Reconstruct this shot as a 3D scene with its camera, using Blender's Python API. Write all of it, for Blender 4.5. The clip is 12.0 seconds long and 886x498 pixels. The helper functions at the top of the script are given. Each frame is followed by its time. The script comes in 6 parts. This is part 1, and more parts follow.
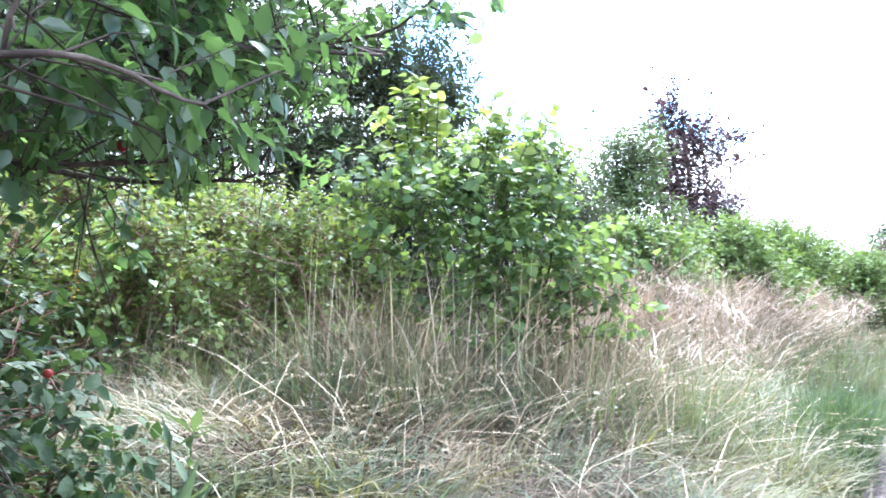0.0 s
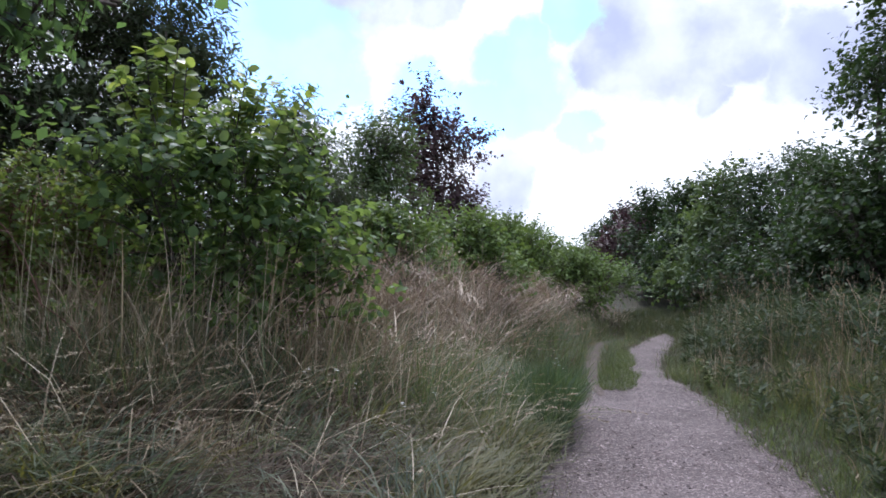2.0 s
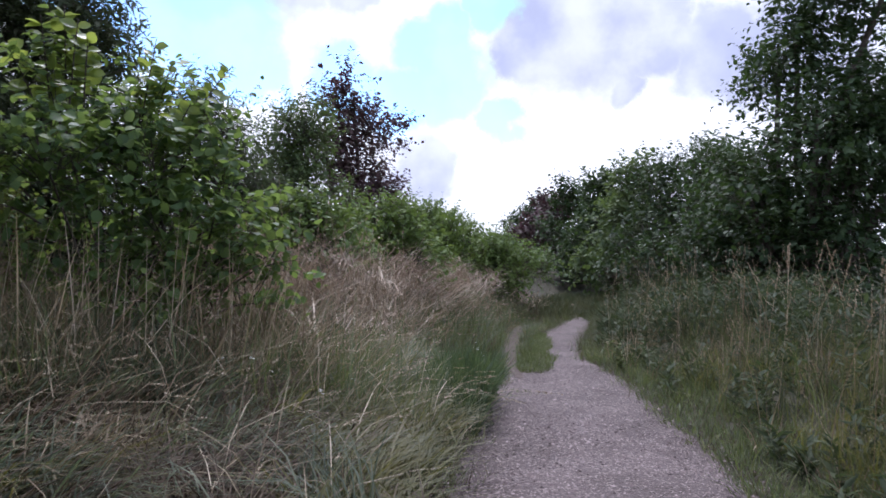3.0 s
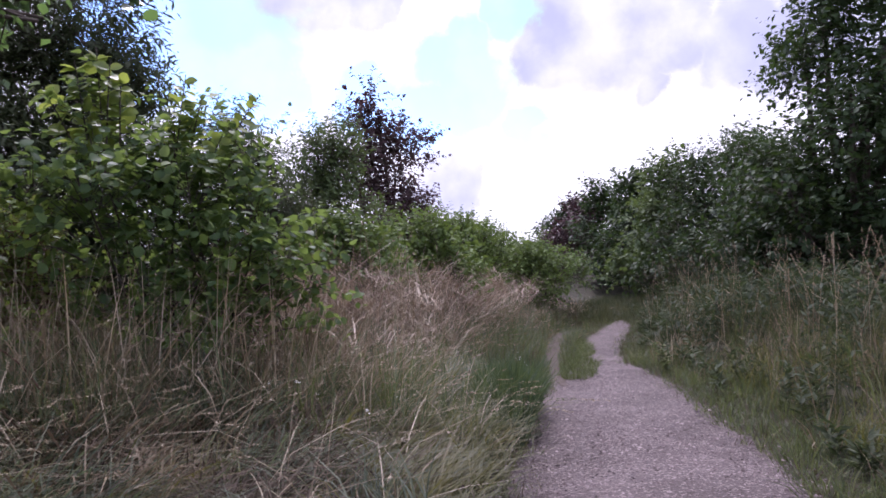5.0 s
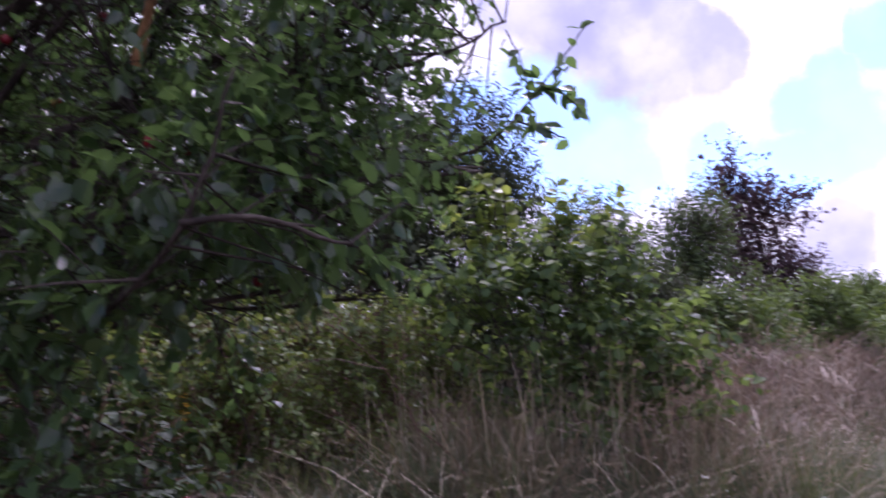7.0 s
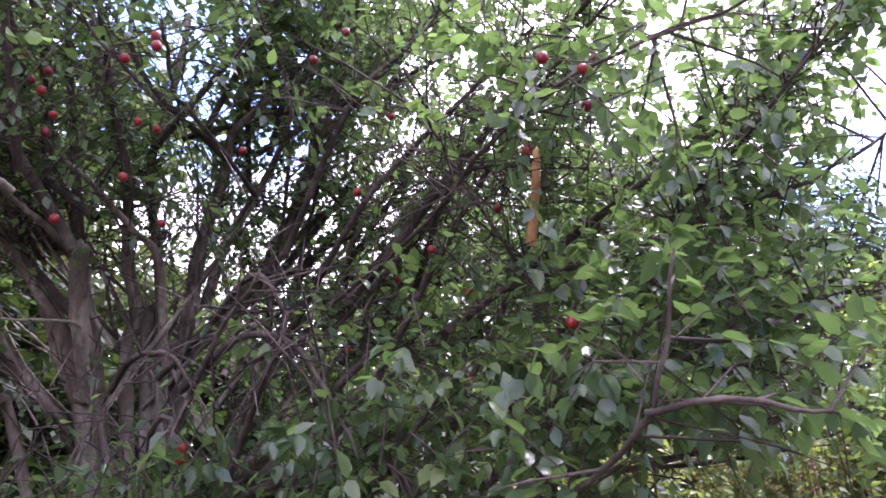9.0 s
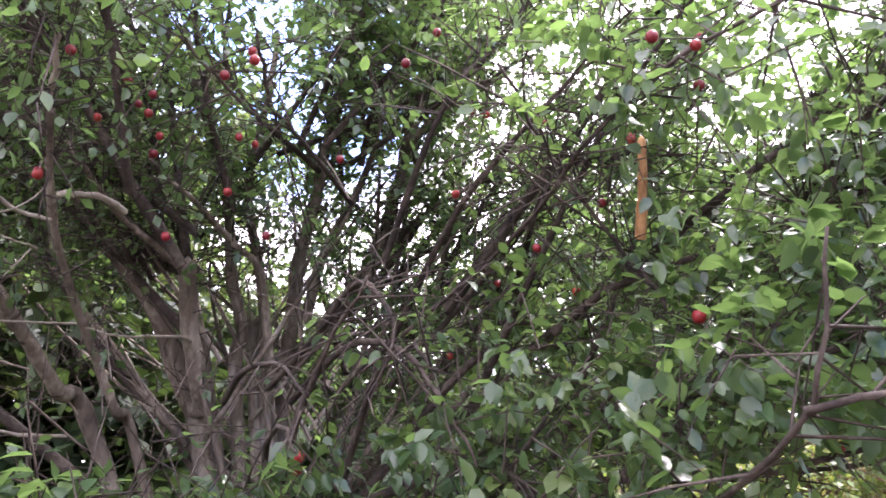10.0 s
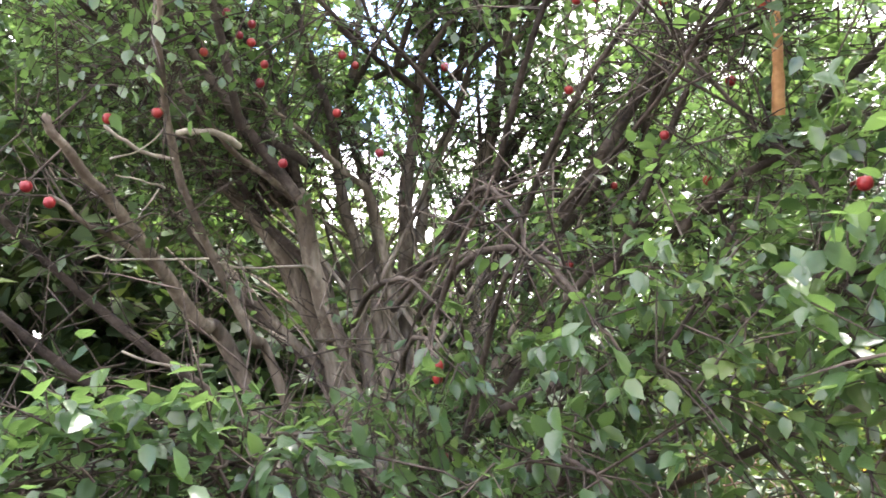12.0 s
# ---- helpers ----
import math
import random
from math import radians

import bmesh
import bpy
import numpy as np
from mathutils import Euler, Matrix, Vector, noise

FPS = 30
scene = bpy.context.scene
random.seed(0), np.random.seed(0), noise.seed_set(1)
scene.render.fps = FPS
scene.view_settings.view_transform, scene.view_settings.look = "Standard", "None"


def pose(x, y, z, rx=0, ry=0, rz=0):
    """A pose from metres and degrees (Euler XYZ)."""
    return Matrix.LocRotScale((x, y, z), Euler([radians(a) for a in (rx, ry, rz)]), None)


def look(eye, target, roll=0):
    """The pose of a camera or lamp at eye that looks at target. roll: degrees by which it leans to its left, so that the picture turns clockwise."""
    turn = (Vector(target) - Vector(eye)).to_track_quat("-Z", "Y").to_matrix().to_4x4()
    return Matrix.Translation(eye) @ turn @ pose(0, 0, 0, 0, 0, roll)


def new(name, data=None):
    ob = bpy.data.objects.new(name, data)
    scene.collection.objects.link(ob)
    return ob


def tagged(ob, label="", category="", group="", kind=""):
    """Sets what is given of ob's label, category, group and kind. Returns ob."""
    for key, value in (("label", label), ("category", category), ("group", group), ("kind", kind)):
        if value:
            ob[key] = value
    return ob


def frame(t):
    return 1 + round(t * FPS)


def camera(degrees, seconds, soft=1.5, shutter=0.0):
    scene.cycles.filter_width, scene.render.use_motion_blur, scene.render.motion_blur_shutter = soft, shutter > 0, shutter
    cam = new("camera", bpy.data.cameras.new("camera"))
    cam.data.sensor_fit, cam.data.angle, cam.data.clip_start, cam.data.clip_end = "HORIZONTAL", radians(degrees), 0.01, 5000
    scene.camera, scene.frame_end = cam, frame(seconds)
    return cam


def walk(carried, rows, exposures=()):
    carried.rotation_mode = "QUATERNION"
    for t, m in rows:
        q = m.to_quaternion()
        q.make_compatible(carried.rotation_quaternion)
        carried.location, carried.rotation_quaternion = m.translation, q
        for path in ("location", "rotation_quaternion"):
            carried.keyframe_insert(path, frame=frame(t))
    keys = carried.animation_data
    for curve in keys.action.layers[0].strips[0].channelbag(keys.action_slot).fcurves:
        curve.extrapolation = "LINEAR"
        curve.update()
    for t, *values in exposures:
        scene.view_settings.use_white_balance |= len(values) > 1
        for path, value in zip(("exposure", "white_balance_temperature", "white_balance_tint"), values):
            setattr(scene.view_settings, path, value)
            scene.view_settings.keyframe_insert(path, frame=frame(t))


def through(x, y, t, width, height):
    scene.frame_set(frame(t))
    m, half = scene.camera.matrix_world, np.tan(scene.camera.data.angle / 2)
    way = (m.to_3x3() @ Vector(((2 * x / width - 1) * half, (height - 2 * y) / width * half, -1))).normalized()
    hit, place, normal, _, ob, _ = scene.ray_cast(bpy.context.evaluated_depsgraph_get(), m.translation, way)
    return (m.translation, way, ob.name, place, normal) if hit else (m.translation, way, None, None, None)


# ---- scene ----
cam = camera(64.6, 12.0, soft=1.6, shutter=0.25)
PATH = [
    (0, (-0.235, -0.118, 1.447), (-0.203, 1.88, 1.52), 0.0),
    (0.5, (-0.229, -0.196, 1.421), (-0.012, 1.79, 1.501), 0.7),
    (1, (-0.22, -0.201, 1.415), (0.187, 1.756, 1.49), 1.2),
    (1.5, (-0.211, -0.201, 1.412), (0.378, 1.709, 1.478), 1.6),
    (2, (-0.205, -0.199, 1.412), (0.507, 1.669, 1.455), 2.0),
    (2.5, (-0.187, -0.203, 1.407), (0.628, 1.622, 1.437), 2.8),
    (3, (-0.18, -0.192, 1.4), (0.737, 1.585, 1.413), 1.7),
    (3.2, (-0.169, -0.199, 1.4), (0.765, 1.57, 1.405), 0.6),
    (4.8, (-0.195, -0.18, 1.413), (0.673, 1.621, 1.457), -1.6),
    (5, (-0.197, -0.181, 1.413), (0.635, 1.637, 1.46), -2.0),
    (5.5, (-0.21, -0.186, 1.412), (0.523, 1.674, 1.479), -2.2),
    (6, (-0.234, -0.172, 1.428), (0.344, 1.741, 1.521), -2.1),
    (6.5, (-0.275, -0.164, 1.46), (0.035, 1.805, 1.629), -2.5),
    (7, (-0.349, -0.201, 1.487), (-0.482, 1.767, 1.819), -5.0),
    (7.5, (-0.42, -0.204, 1.546), (-1.0, 1.638, 2.066), -4.4),
    (7.7, (-0.435, -0.197, 1.554), (-1.095, 1.604, 2.118), -4.7),
    (9.3, (-0.518, -0.248, 1.607), (-1.504, 1.305, 2.39), -7.5),
    (9.5, (-0.533, -0.242, 1.609), (-1.557, 1.283, 2.402), -7.5),
    (10, (-0.575, -0.233, 1.61), (-1.689, 1.22, 2.415), -7.4),
    (10.5, (-0.604, -0.225, 1.602), (-1.801, 1.181, 2.371), -6.8),
    (11, (-0.617, -0.224, 1.592), (-1.84, 1.178, 2.326), -7.0),
    (11.5, (-0.642, -0.224, 1.566), (-1.923, 1.147, 2.258), -8.4),
    (12, (-0.674, -0.239, 1.58), (-2.04, 1.063, 2.239), -9.3),
]
walk(cam, [(t, look(eye, target, roll)) for t, eye, target, roll in PATH],
     exposures=[(0, 2.6, 5450, 11), (0.5, 2.0, 5500, 12), (1, 1.15, 5600, 12), (1.5, 0.58, 5700, 12), (2, 0.25, 5800, 14), (3, 0.15, 5800, 18), (5, 0.25, 5950, 31), (6, 0.14, 5950, 40),
                (7, 0.15, 5750, 44), (7.7, 0.82, 5800, 44), (9.3, 2.3, 6150, 38), (10.5, 2.72, 6600, 25), (12, 3.08, 6750, 15)])

# ---- sky and sun ----
SUN_EL, SUN_AZ = radians(55), radians(14)      # azimuth from +y towards +x

world = bpy.data.worlds.new("sky")
scene.world = world
world.use_nodes = True
wn, wl = world.node_tree.nodes, world.node_tree.links
wn.clear()


def wnode(kind, **props):
    n = wn.new(kind)
    for k, v in props.items():
        if k == "op":
            n.operation = v
    return n


def wmath(op, a, b=None):
    n = wnode("ShaderNodeMath", op=op)
    for i, v in enumerate((a, b)):
        if v is None:
            continue
        if isinstance(v, (int, float)):
            n.inputs[i].default_value = v
        else:
            wl.new(v, n.inputs[i])
    return n.outputs[0]


coord = wn.new("ShaderNodeTexCoord").outputs["Generated"]
sky = wn.new("ShaderNodeTexSky")
sky.sky_type, sky.sun_disc = "NISHITA", False
sky.sun_elevation, sky.sun_rotation = SUN_EL, SUN_AZ
blue = wn.new("ShaderNodeVectorMath")
blue.operation = "SCALE"
blue.inputs["Scale"].default_value = 0.22
clear = wn.new("ShaderNodeVectorMath")
clear.operation = "MULTIPLY"
clear.inputs[1].default_value = (0.68, 0.95, 1.2)
wl.new(sky.outputs[0], clear.inputs[0])
wl.new(clear.outputs[0], blue.inputs[0])
# billows: the direction is shaken by noise, so that the rims of the gaps are ragged
shake = wn.new("ShaderNodeTexNoise")
shake.inputs["Scale"].default_value, shake.inputs["Detail"].default_value = 7.0, 9.0
wl.new(coord, shake.inputs["Vector"])
centred = wn.new("ShaderNodeVectorMath")
centred.operation = "SUBTRACT"
centred.inputs[1].default_value = (0.5, 0.5, 0.5)
wl.new(shake.outputs["Color"], centred.inputs[0])
scaled = wn.new("ShaderNodeVectorMath")
scaled.operation = "SCALE"
scaled.inputs["Scale"].default_value = 0.13
wl.new(centred.outputs[0], scaled.inputs[0])
curl = wn.new("ShaderNodeTexNoise")
curl.inputs["Scale"].default_value, curl.inputs["Detail"].default_value, curl.inputs["Roughness"].default_value = 24.0, 8.0, 0.62
wl.new(coord, curl.inputs["Vector"])
frayed = wn.new("ShaderNodeVectorMath")
frayed.operation = "MULTIPLY_ADD"
frayed.inputs[1].default_value = (0.05, 0.05, 0.05)
wl.new(curl.outputs["Color"], frayed.inputs[0])
off_centre = wn.new("ShaderNodeVectorMath")
off_centre.operation = "SUBTRACT"
off_centre.inputs[1].default_value = (0.025, 0.025, 0.025)
wl.new(scaled.outputs[0], off_centre.inputs[0])
wl.new(off_centre.outputs[0], frayed.inputs[2])
moved = wn.new("ShaderNodeVectorMath")
moved.operation = "ADD"
wl.new(coord, moved.inputs[0])
wl.new(frayed.outputs[0], moved.inputs[1])


def spots(rows):
    """1 inside any of the round patches of sky (direction, radius), falling to 0 at their rims."""
    total = None
    for x, y, z, r in rows:
        d = wn.new("ShaderNodeVectorMath")
        d.operation = "DISTANCE"
        d.inputs[1].default_value = Vector((x, y, z)).normalized()
        wl.new(moved.outputs[0], d.inputs[0])
        m = wn.new("ShaderNodeMapRange")
        m.interpolation_type = "SMOOTHSTEP"
        m.inputs["From Min"].default_value, m.inputs["From Max"].default_value = r * 1.22, r * 0.74
        wl.new(d.outputs["Value"], m.inputs["Value"])
        total = m.outputs[0] if total is None else wmath("MAXIMUM", total, m.outputs[0])
    return total


# blue gaps ahead, and some behind the viewer
gaps = spots([(0.09, 0.95, 0.30, 0.10), (0.165, 0.944, 0.275, 0.075), (0.205, 0.952, 0.225, 0.05), (0.12, 0.965, 0.225, 0.06), (0.02, 0.958, 0.286, 0.09),
              (0.32, 0.92, 0.235, 0.055), (0.385, 0.893, 0.215, 0.06), (0.425, 0.855, 0.295, 0.06), (0.45, 0.86, 0.235, 0.065), (0.48, 0.81, 0.335, 0.04), (0.525, 0.835, 0.185, 0.036),
              (-0.60, 0.50, 0.63, 0.2), (-0.1, 0.6, 0.85, 0.2), (0.7, -0.5, 0.5, 0.3), (-0.8, -0.3, 0.6, 0.25)])
# grey undersides of the clouds
shade = spots([(0.55, 0.785, 0.285, 0.07), (0.60, 0.745, 0.295, 0.09), (0.65, 0.705, 0.30, 0.08), (0.57, 0.77, 0.33, 0.09), (0.73, 0.63, 0.27, 0.075), (0.78, 0.57, 0.27, 0.09),
               (0.434, 0.893, 0.118, 0.05), (0.654, 0.722, 0.218, 0.035), (0.135, 0.92, 0.37, 0.08), (0.22, 0.905, 0.37, 0.075), (0.30, 0.885, 0.36, 0.05), (0.10, 0.87, 0.47, 0.09), (0.18, 0.87, 0.45, 0.09), (0.25, 0.87, 0.42, 0.06), (0.1, 0.5, 0.85, 0.3), (-0.4, -0.6, 0.6, 0.4)])
fine = wn.new("ShaderNodeTexNoise")
fine.inputs["Scale"].default_value, fine.inputs["Detail"].default_value = 9.0, 9.0
wl.new(coord, fine.inputs["Vector"])
cloud = wn.new("ShaderNodeMix")
cloud.data_type = "RGBA"
cloud.inputs["A"].default_value, cloud.inputs["B"].default_value = (1.22, 1.24, 1.30, 1), (0.60, 0.64, 0.84, 1)
breaks = wn.new("ShaderNodeMapRange")
breaks.interpolation_type = "SMOOTHSTEP"
breaks.inputs["From Min"].default_value, breaks.inputs["From Max"].default_value = 0.36, 0.60
wl.new(fine.outputs["Fac"], breaks.inputs["Value"])
wl.new(wmath("MULTIPLY", shade, wmath("ADD", 0.6, wmath("MULTIPLY", breaks.outputs[0], 0.4))), cloud.inputs["Factor"])
# faint grey folds in the rest of the clouds
fold = wn.new("ShaderNodeTexNoise")
fold.inputs["Scale"].default_value, fold.inputs["Detail"].default_value = 4.5, 8.0
wl.new(moved.outputs[0], fold.inputs["Vector"])
dim = wn.new("ShaderNodeMapRange")
dim.interpolation_type = "SMOOTHSTEP"
dim.inputs["From Min"].default_value, dim.inputs["From Max"].default_value = 0.42, 0.66
dim.inputs["To Min"].default_value, dim.inputs["To Max"].default_value = 1.06, 0.86
wl.new(fold.outputs["Fac"], dim.inputs["Value"])
folded = wn.new("ShaderNodeVectorMath")
folded.operation = "SCALE"
wl.new(cloud.outputs["Result"], folded.inputs[0])
wl.new(dim.outputs[0], folded.inputs["Scale"])
cover = wn.new("ShaderNodeMix")
cover.data_type = "RGBA"
wl.new(wmath("MULTIPLY", gaps, wmath("SUBTRACT", 0.97, wmath("MULTIPLY", breaks.outputs[0], 0.13))), cover.inputs["Factor"])
wl.new(folded.outputs[0], cover.inputs["A"])
wl.new(blue.outputs[0], cover.inputs["B"])
back = wn.new("ShaderNodeBackground")
back.inputs["Strength"].default_value = 1.0
wl.new(cover.outputs["Result"], back.inputs["Color"])
wl.new(back.outputs[0], wn.new("ShaderNodeOutputWorld").inputs["Surface"])

sun = new("sun", bpy.data.lights.new("sun", "SUN"))
sun.data.energy, sun.data.angle, sun.data.color = 3.6, radians(9), (1.0, 0.97, 0.93)
sun_dir = Vector((math.sin(SUN_AZ) * math.cos(SUN_EL), math.cos(SUN_AZ) * math.cos(SUN_EL), math.sin(SUN_EL)))
sun.matrix_world = look(sun_dir * 100, (0, 0, 0))


# ---- materials ----
def material(name):
    m = bpy.data.materials.new(name)
    m.use_nodes = True
    m.node_tree.nodes.clear()
    return m, m.node_tree.nodes, m.node_tree.links


def ramp(nodes, links, source, stops):
    r = nodes.new("ShaderNodeValToRGB")
    while len(r.color_ramp.elements) < len(stops):
        r.color_ramp.elements.new(0.5)
    for e, (p, c) in zip(r.color_ramp.elements, stops):
        e.position, e.color = p, (*c, 1)
    links.new(source, r.inputs[0])
    return r.outputs[0]


def leaf_material(name, stops, through_colour, through=0.3, rough=0.45, patch=1.3, single=False, gloss=0.5, vary=0.55):
    """Leaf or blade: each island has its own tint, patches vary more widely, some light passes through."""
    m, n, l = material(name)
    if single:
        rnd = n.new("ShaderNodeObjectInfo").outputs["Random"]
    else:
        rnd = n.new("ShaderNodeNewGeometry").outputs["Random Per Island"]
    where = n.new("ShaderNodeTexCoord").outputs["Object"] if not single else n.new("ShaderNodeNewGeometry").outputs["Position"]
    noi = n.new("ShaderNodeTexNoise")
    noi.inputs["Scale"].default_value, noi.inputs["Detail"].default_value = patch, 3.0
    l.new(where, noi.inputs["Vector"])
    mixv = n.new("ShaderNodeMath")
    mixv.operation = "MULTIPLY_ADD"
    mixv.inputs[1].default_value = vary
    l.new(rnd, mixv.inputs[0])
    off = n.new("ShaderNodeMath")
    off.operation = "MULTIPLY_ADD"
    off.inputs[1].default_value, off.inputs[2].default_value = 1.5, -0.245 - 0.5 * vary
    l.new(noi.outputs["Fac"], off.inputs[0])
    l.new(off.outputs[0], mixv.inputs[2])
    col = ramp(n, l, mixv.outputs[0], stops)
    grain = n.new("ShaderNodeTexNoise")
    grain.inputs["Scale"].default_value, grain.inputs["Detail"].default_value = 70.0, 4.0
    l.new(where, grain.inputs["Vector"])
    bump = n.new("ShaderNodeBump")
    bump.inputs["Strength"].default_value, bump.inputs["Distance"].default_value = 0.25, 0.01
    l.new(grain.outputs["Fac"], bump.inputs["Height"])
    p = n.new("ShaderNodeBsdfPrincipled")
    l.new(col, p.inputs["Base Color"])
    l.new(bump.outputs[0], p.inputs["Normal"])
    p.inputs["Roughness"].default_value = rough
    p.inputs["Specular IOR Level"].default_value = gloss
    tr = n.new("ShaderNodeBsdfTranslucent")
    tint = n.new("ShaderNodeMix")
    tint.data_type = "RGBA"
    tint.inputs["Factor"].default_value = 0.6
    l.new(col, tint.inputs["A"])
    tint.inputs["B"].default_value = (*through_colour, 1)
    l.new(tint.outputs["Result"], tr.inputs["Color"])
    mix = n.new("ShaderNodeMixShader")
    mix.inputs[0].default_value = through
    l.new(p.outputs[0], mix.inputs[1])
    l.new(tr.outputs[0], mix.inputs[2])
    l.new(mix.outputs[0], n.new("ShaderNodeOutputMaterial").inputs[0])
    return m


def rough_material(name, stops, scale=8.0, rough=0.9, bump_scale=40.0, bump=0.4, depth=0.01, stretch=(1, 1, 1), gloss=0.3):
    """Bark, soil and the like: colour at two scales and a relief."""
    m, n, l = material(name)
    where = n.new("ShaderNodeTexCoord").outputs["Object"]
    mp = n.new("ShaderNodeMapping")
    mp.inputs["Scale"].default_value = stretch
    l.new(where, mp.inputs["Vector"])
    big, small = n.new("ShaderNodeTexNoise"), n.new("ShaderNodeTexNoise")
    for node, s, d in ((big, scale, 5.0), (small, bump_scale, 6.0)):
        node.inputs["Scale"].default_value, node.inputs["Detail"].default_value = s, d
        l.new(mp.outputs[0], node.inputs["Vector"])
    add = n.new("ShaderNodeMath")
    add.operation = "MULTIPLY_ADD"
    add.inputs[1].default_value = 0.5
    l.new(small.outputs["Fac"], add.inputs[0])
    half = n.new("ShaderNodeMath")
    half.operation = "MULTIPLY_ADD"
    half.inputs[1].default_value, half.inputs[2].default_value = 1.1, -0.3
    l.new(big.outputs["Fac"], half.inputs[0])
    l.new(half.outputs[0], add.inputs[2])
    col = ramp(n, l, add.outputs[0], stops)
    bp = n.new("ShaderNodeBump")
    bp.inputs["Strength"].default_value, bp.inputs["Distance"].default_value = bump, depth
    l.new(small.outputs["Fac"], bp.inputs["Height"])
    p = n.new("ShaderNodeBsdfPrincipled")
    p.inputs["Roughness"].default_value = rough
    p.inputs["Specular IOR Level"].default_value = gloss
    l.new(col, p.inputs["Base Color"])
    l.new(bp.outputs[0], p.inputs["Normal"])
    l.new(p.outputs[0], n.new("ShaderNodeOutputMaterial").inputs[0])
    return m


def gravel_material():
    m, n, l = material("gravel")
    where = n.new("ShaderNodeTexCoord").outputs["Object"]
    cells, dots, wide = n.new("ShaderNodeTexVoronoi"), n.new("ShaderNodeTexVoronoi"), n.new("ShaderNodeTexNoise")
    cells.inputs["Scale"].default_value, dots.inputs["Scale"].default_value = 78.0, 200.0
    wide.inputs["Scale"].default_value, wide.inputs["Detail"].default_value = 1.6, 9.0
    for node in (cells, dots, wide):
        l.new(where, node.inputs["Vector"])
    sep = n.new("ShaderNodeSeparateColor")
    l.new(cells.outputs["Color"], sep.inputs[0])
    stone = ramp(n, l, sep.outputs[0], [(0.0, (0.032, 0.022, 0.021)), (0.35, (0.076, 0.054, 0.053)), (0.8, (0.145, 0.108, 0.107)), (1.0, (0.38, 0.31, 0.30))])
    dust = ramp(n, l, wide.outputs["Fac"], [(0.34, (0.037, 0.026, 0.022)), (0.5, (0.094, 0.071, 0.069)), (0.64, (0.165, 0.129, 0.128))])
    both = n.new("ShaderNodeMix")
    both.data_type = "RGBA"
    both.inputs["Factor"].default_value = 0.38
    l.new(stone, both.inputs["A"])
    l.new(dust, both.inputs["B"])
    sm = n.new("ShaderNodeMath")
    sm.operation = "ADD"
    l.new(cells.outputs["Distance"], sm.inputs[0])
    l.new(dots.outputs["Distance"], sm.inputs[1])
    bp = n.new("ShaderNodeBump")
    bp.invert = True
    bp.inputs["Strength"].default_value, bp.inputs["Distance"].default_value = 0.7, 0.008
    l.new(sm.outputs[0], bp.inputs["Height"])
    p = n.new("ShaderNodeBsdfPrincipled")
    p.inputs["Roughness"].default_value = 0.85
    l.new(both.outputs["Result"], p.inputs["Base Color"])
    l.new(bp.outputs[0], p.inputs["Normal"])
    l.new(p.outputs[0], n.new("ShaderNodeOutputMaterial").inputs[0])
    return m


M_SOIL = rough_material("soil_and_thatch", [(0.2, (0.022, 0.02, 0.014)), (0.5, (0.045, 0.042, 0.026)), (0.8, (0.085, 0.074, 0.05))], 3.0, 0.95, 45.0, 0.8, 0.03)
M_GRAVEL = gravel_material()
M_EARTH = rough_material("worn_earth", [(0.2, (0.05, 0.038, 0.03)), (0.5, (0.085, 0.065, 0.055)), (0.8, (0.13, 0.102, 0.09))], 9.0, 0.95, 70.0, 0.8, 0.01)
M_STONE = leaf_material("pebble", [(0.0, (0.035, 0.026, 0.026)), (0.3, (0.072, 0.055, 0.055)), (0.6, (0.122, 0.092, 0.093)), (0.85, (0.185, 0.145, 0.145)), (1.0, (0.33, 0.27, 0.27))], (0.2, 0.2, 0.2), 0.0, 0.85, 3.0, gloss=0.2, vary=1.0)
M_BARK = rough_material("plum_bark", [(0.25, (0.05, 0.039, 0.030)), (0.5, (0.125, 0.10, 0.078)), (0.75, (0.30, 0.26, 0.21))], 9.0, 0.85, 60.0, 0.7, 0.01, (1, 1, 0.35))
# browner bark for boughs and twigs, with their backlit dimness put into the colour
M_BOUGH_BACKLIT = rough_material("brown_bough_bark_backlit", [(0.25, (0.018, 0.013, 0.011)), (0.5, (0.045, 0.034, 0.027)), (0.75, (0.10, 0.08, 0.066))], 9.0, 0.9, 60.0, 0.7, 0.01)
M_BARK_DARK = rough_material("dark_bark", [(0.25, (0.03, 0.024, 0.02)), (0.5, (0.06, 0.05, 0.04)), (0.8, (0.12, 0.10, 0.085))], 9.0, 0.9, 60.0, 0.6, 0.01)
M_DEADWOOD = rough_material("bleached_dead_wood", [(0.2, (0.13, 0.11, 0.085)), (0.5, (0.24, 0.21, 0.17)), (0.8, (0.38, 0.345, 0.29))], 12.0, 0.85, 80.0, 0.5, 0.004)
M_PEELED = rough_material("peeled_orange_wood", [(0.2, (0.22, 0.10, 0.04)), (0.5, (0.40, 0.21, 0.09)), (0.8, (0.52, 0.32, 0.16))], 10.0, 0.7, 70.0, 0.5, 0.004)
M_CANE = rough_material("bramble_cane", [(0.2, (0.05, 0.02, 0.015)), (0.5, (0.11, 0.05, 0.035)), (0.8, (0.2, 0.11, 0.08))], 14.0, 0.6, 90.0, 0.3, 0.003)

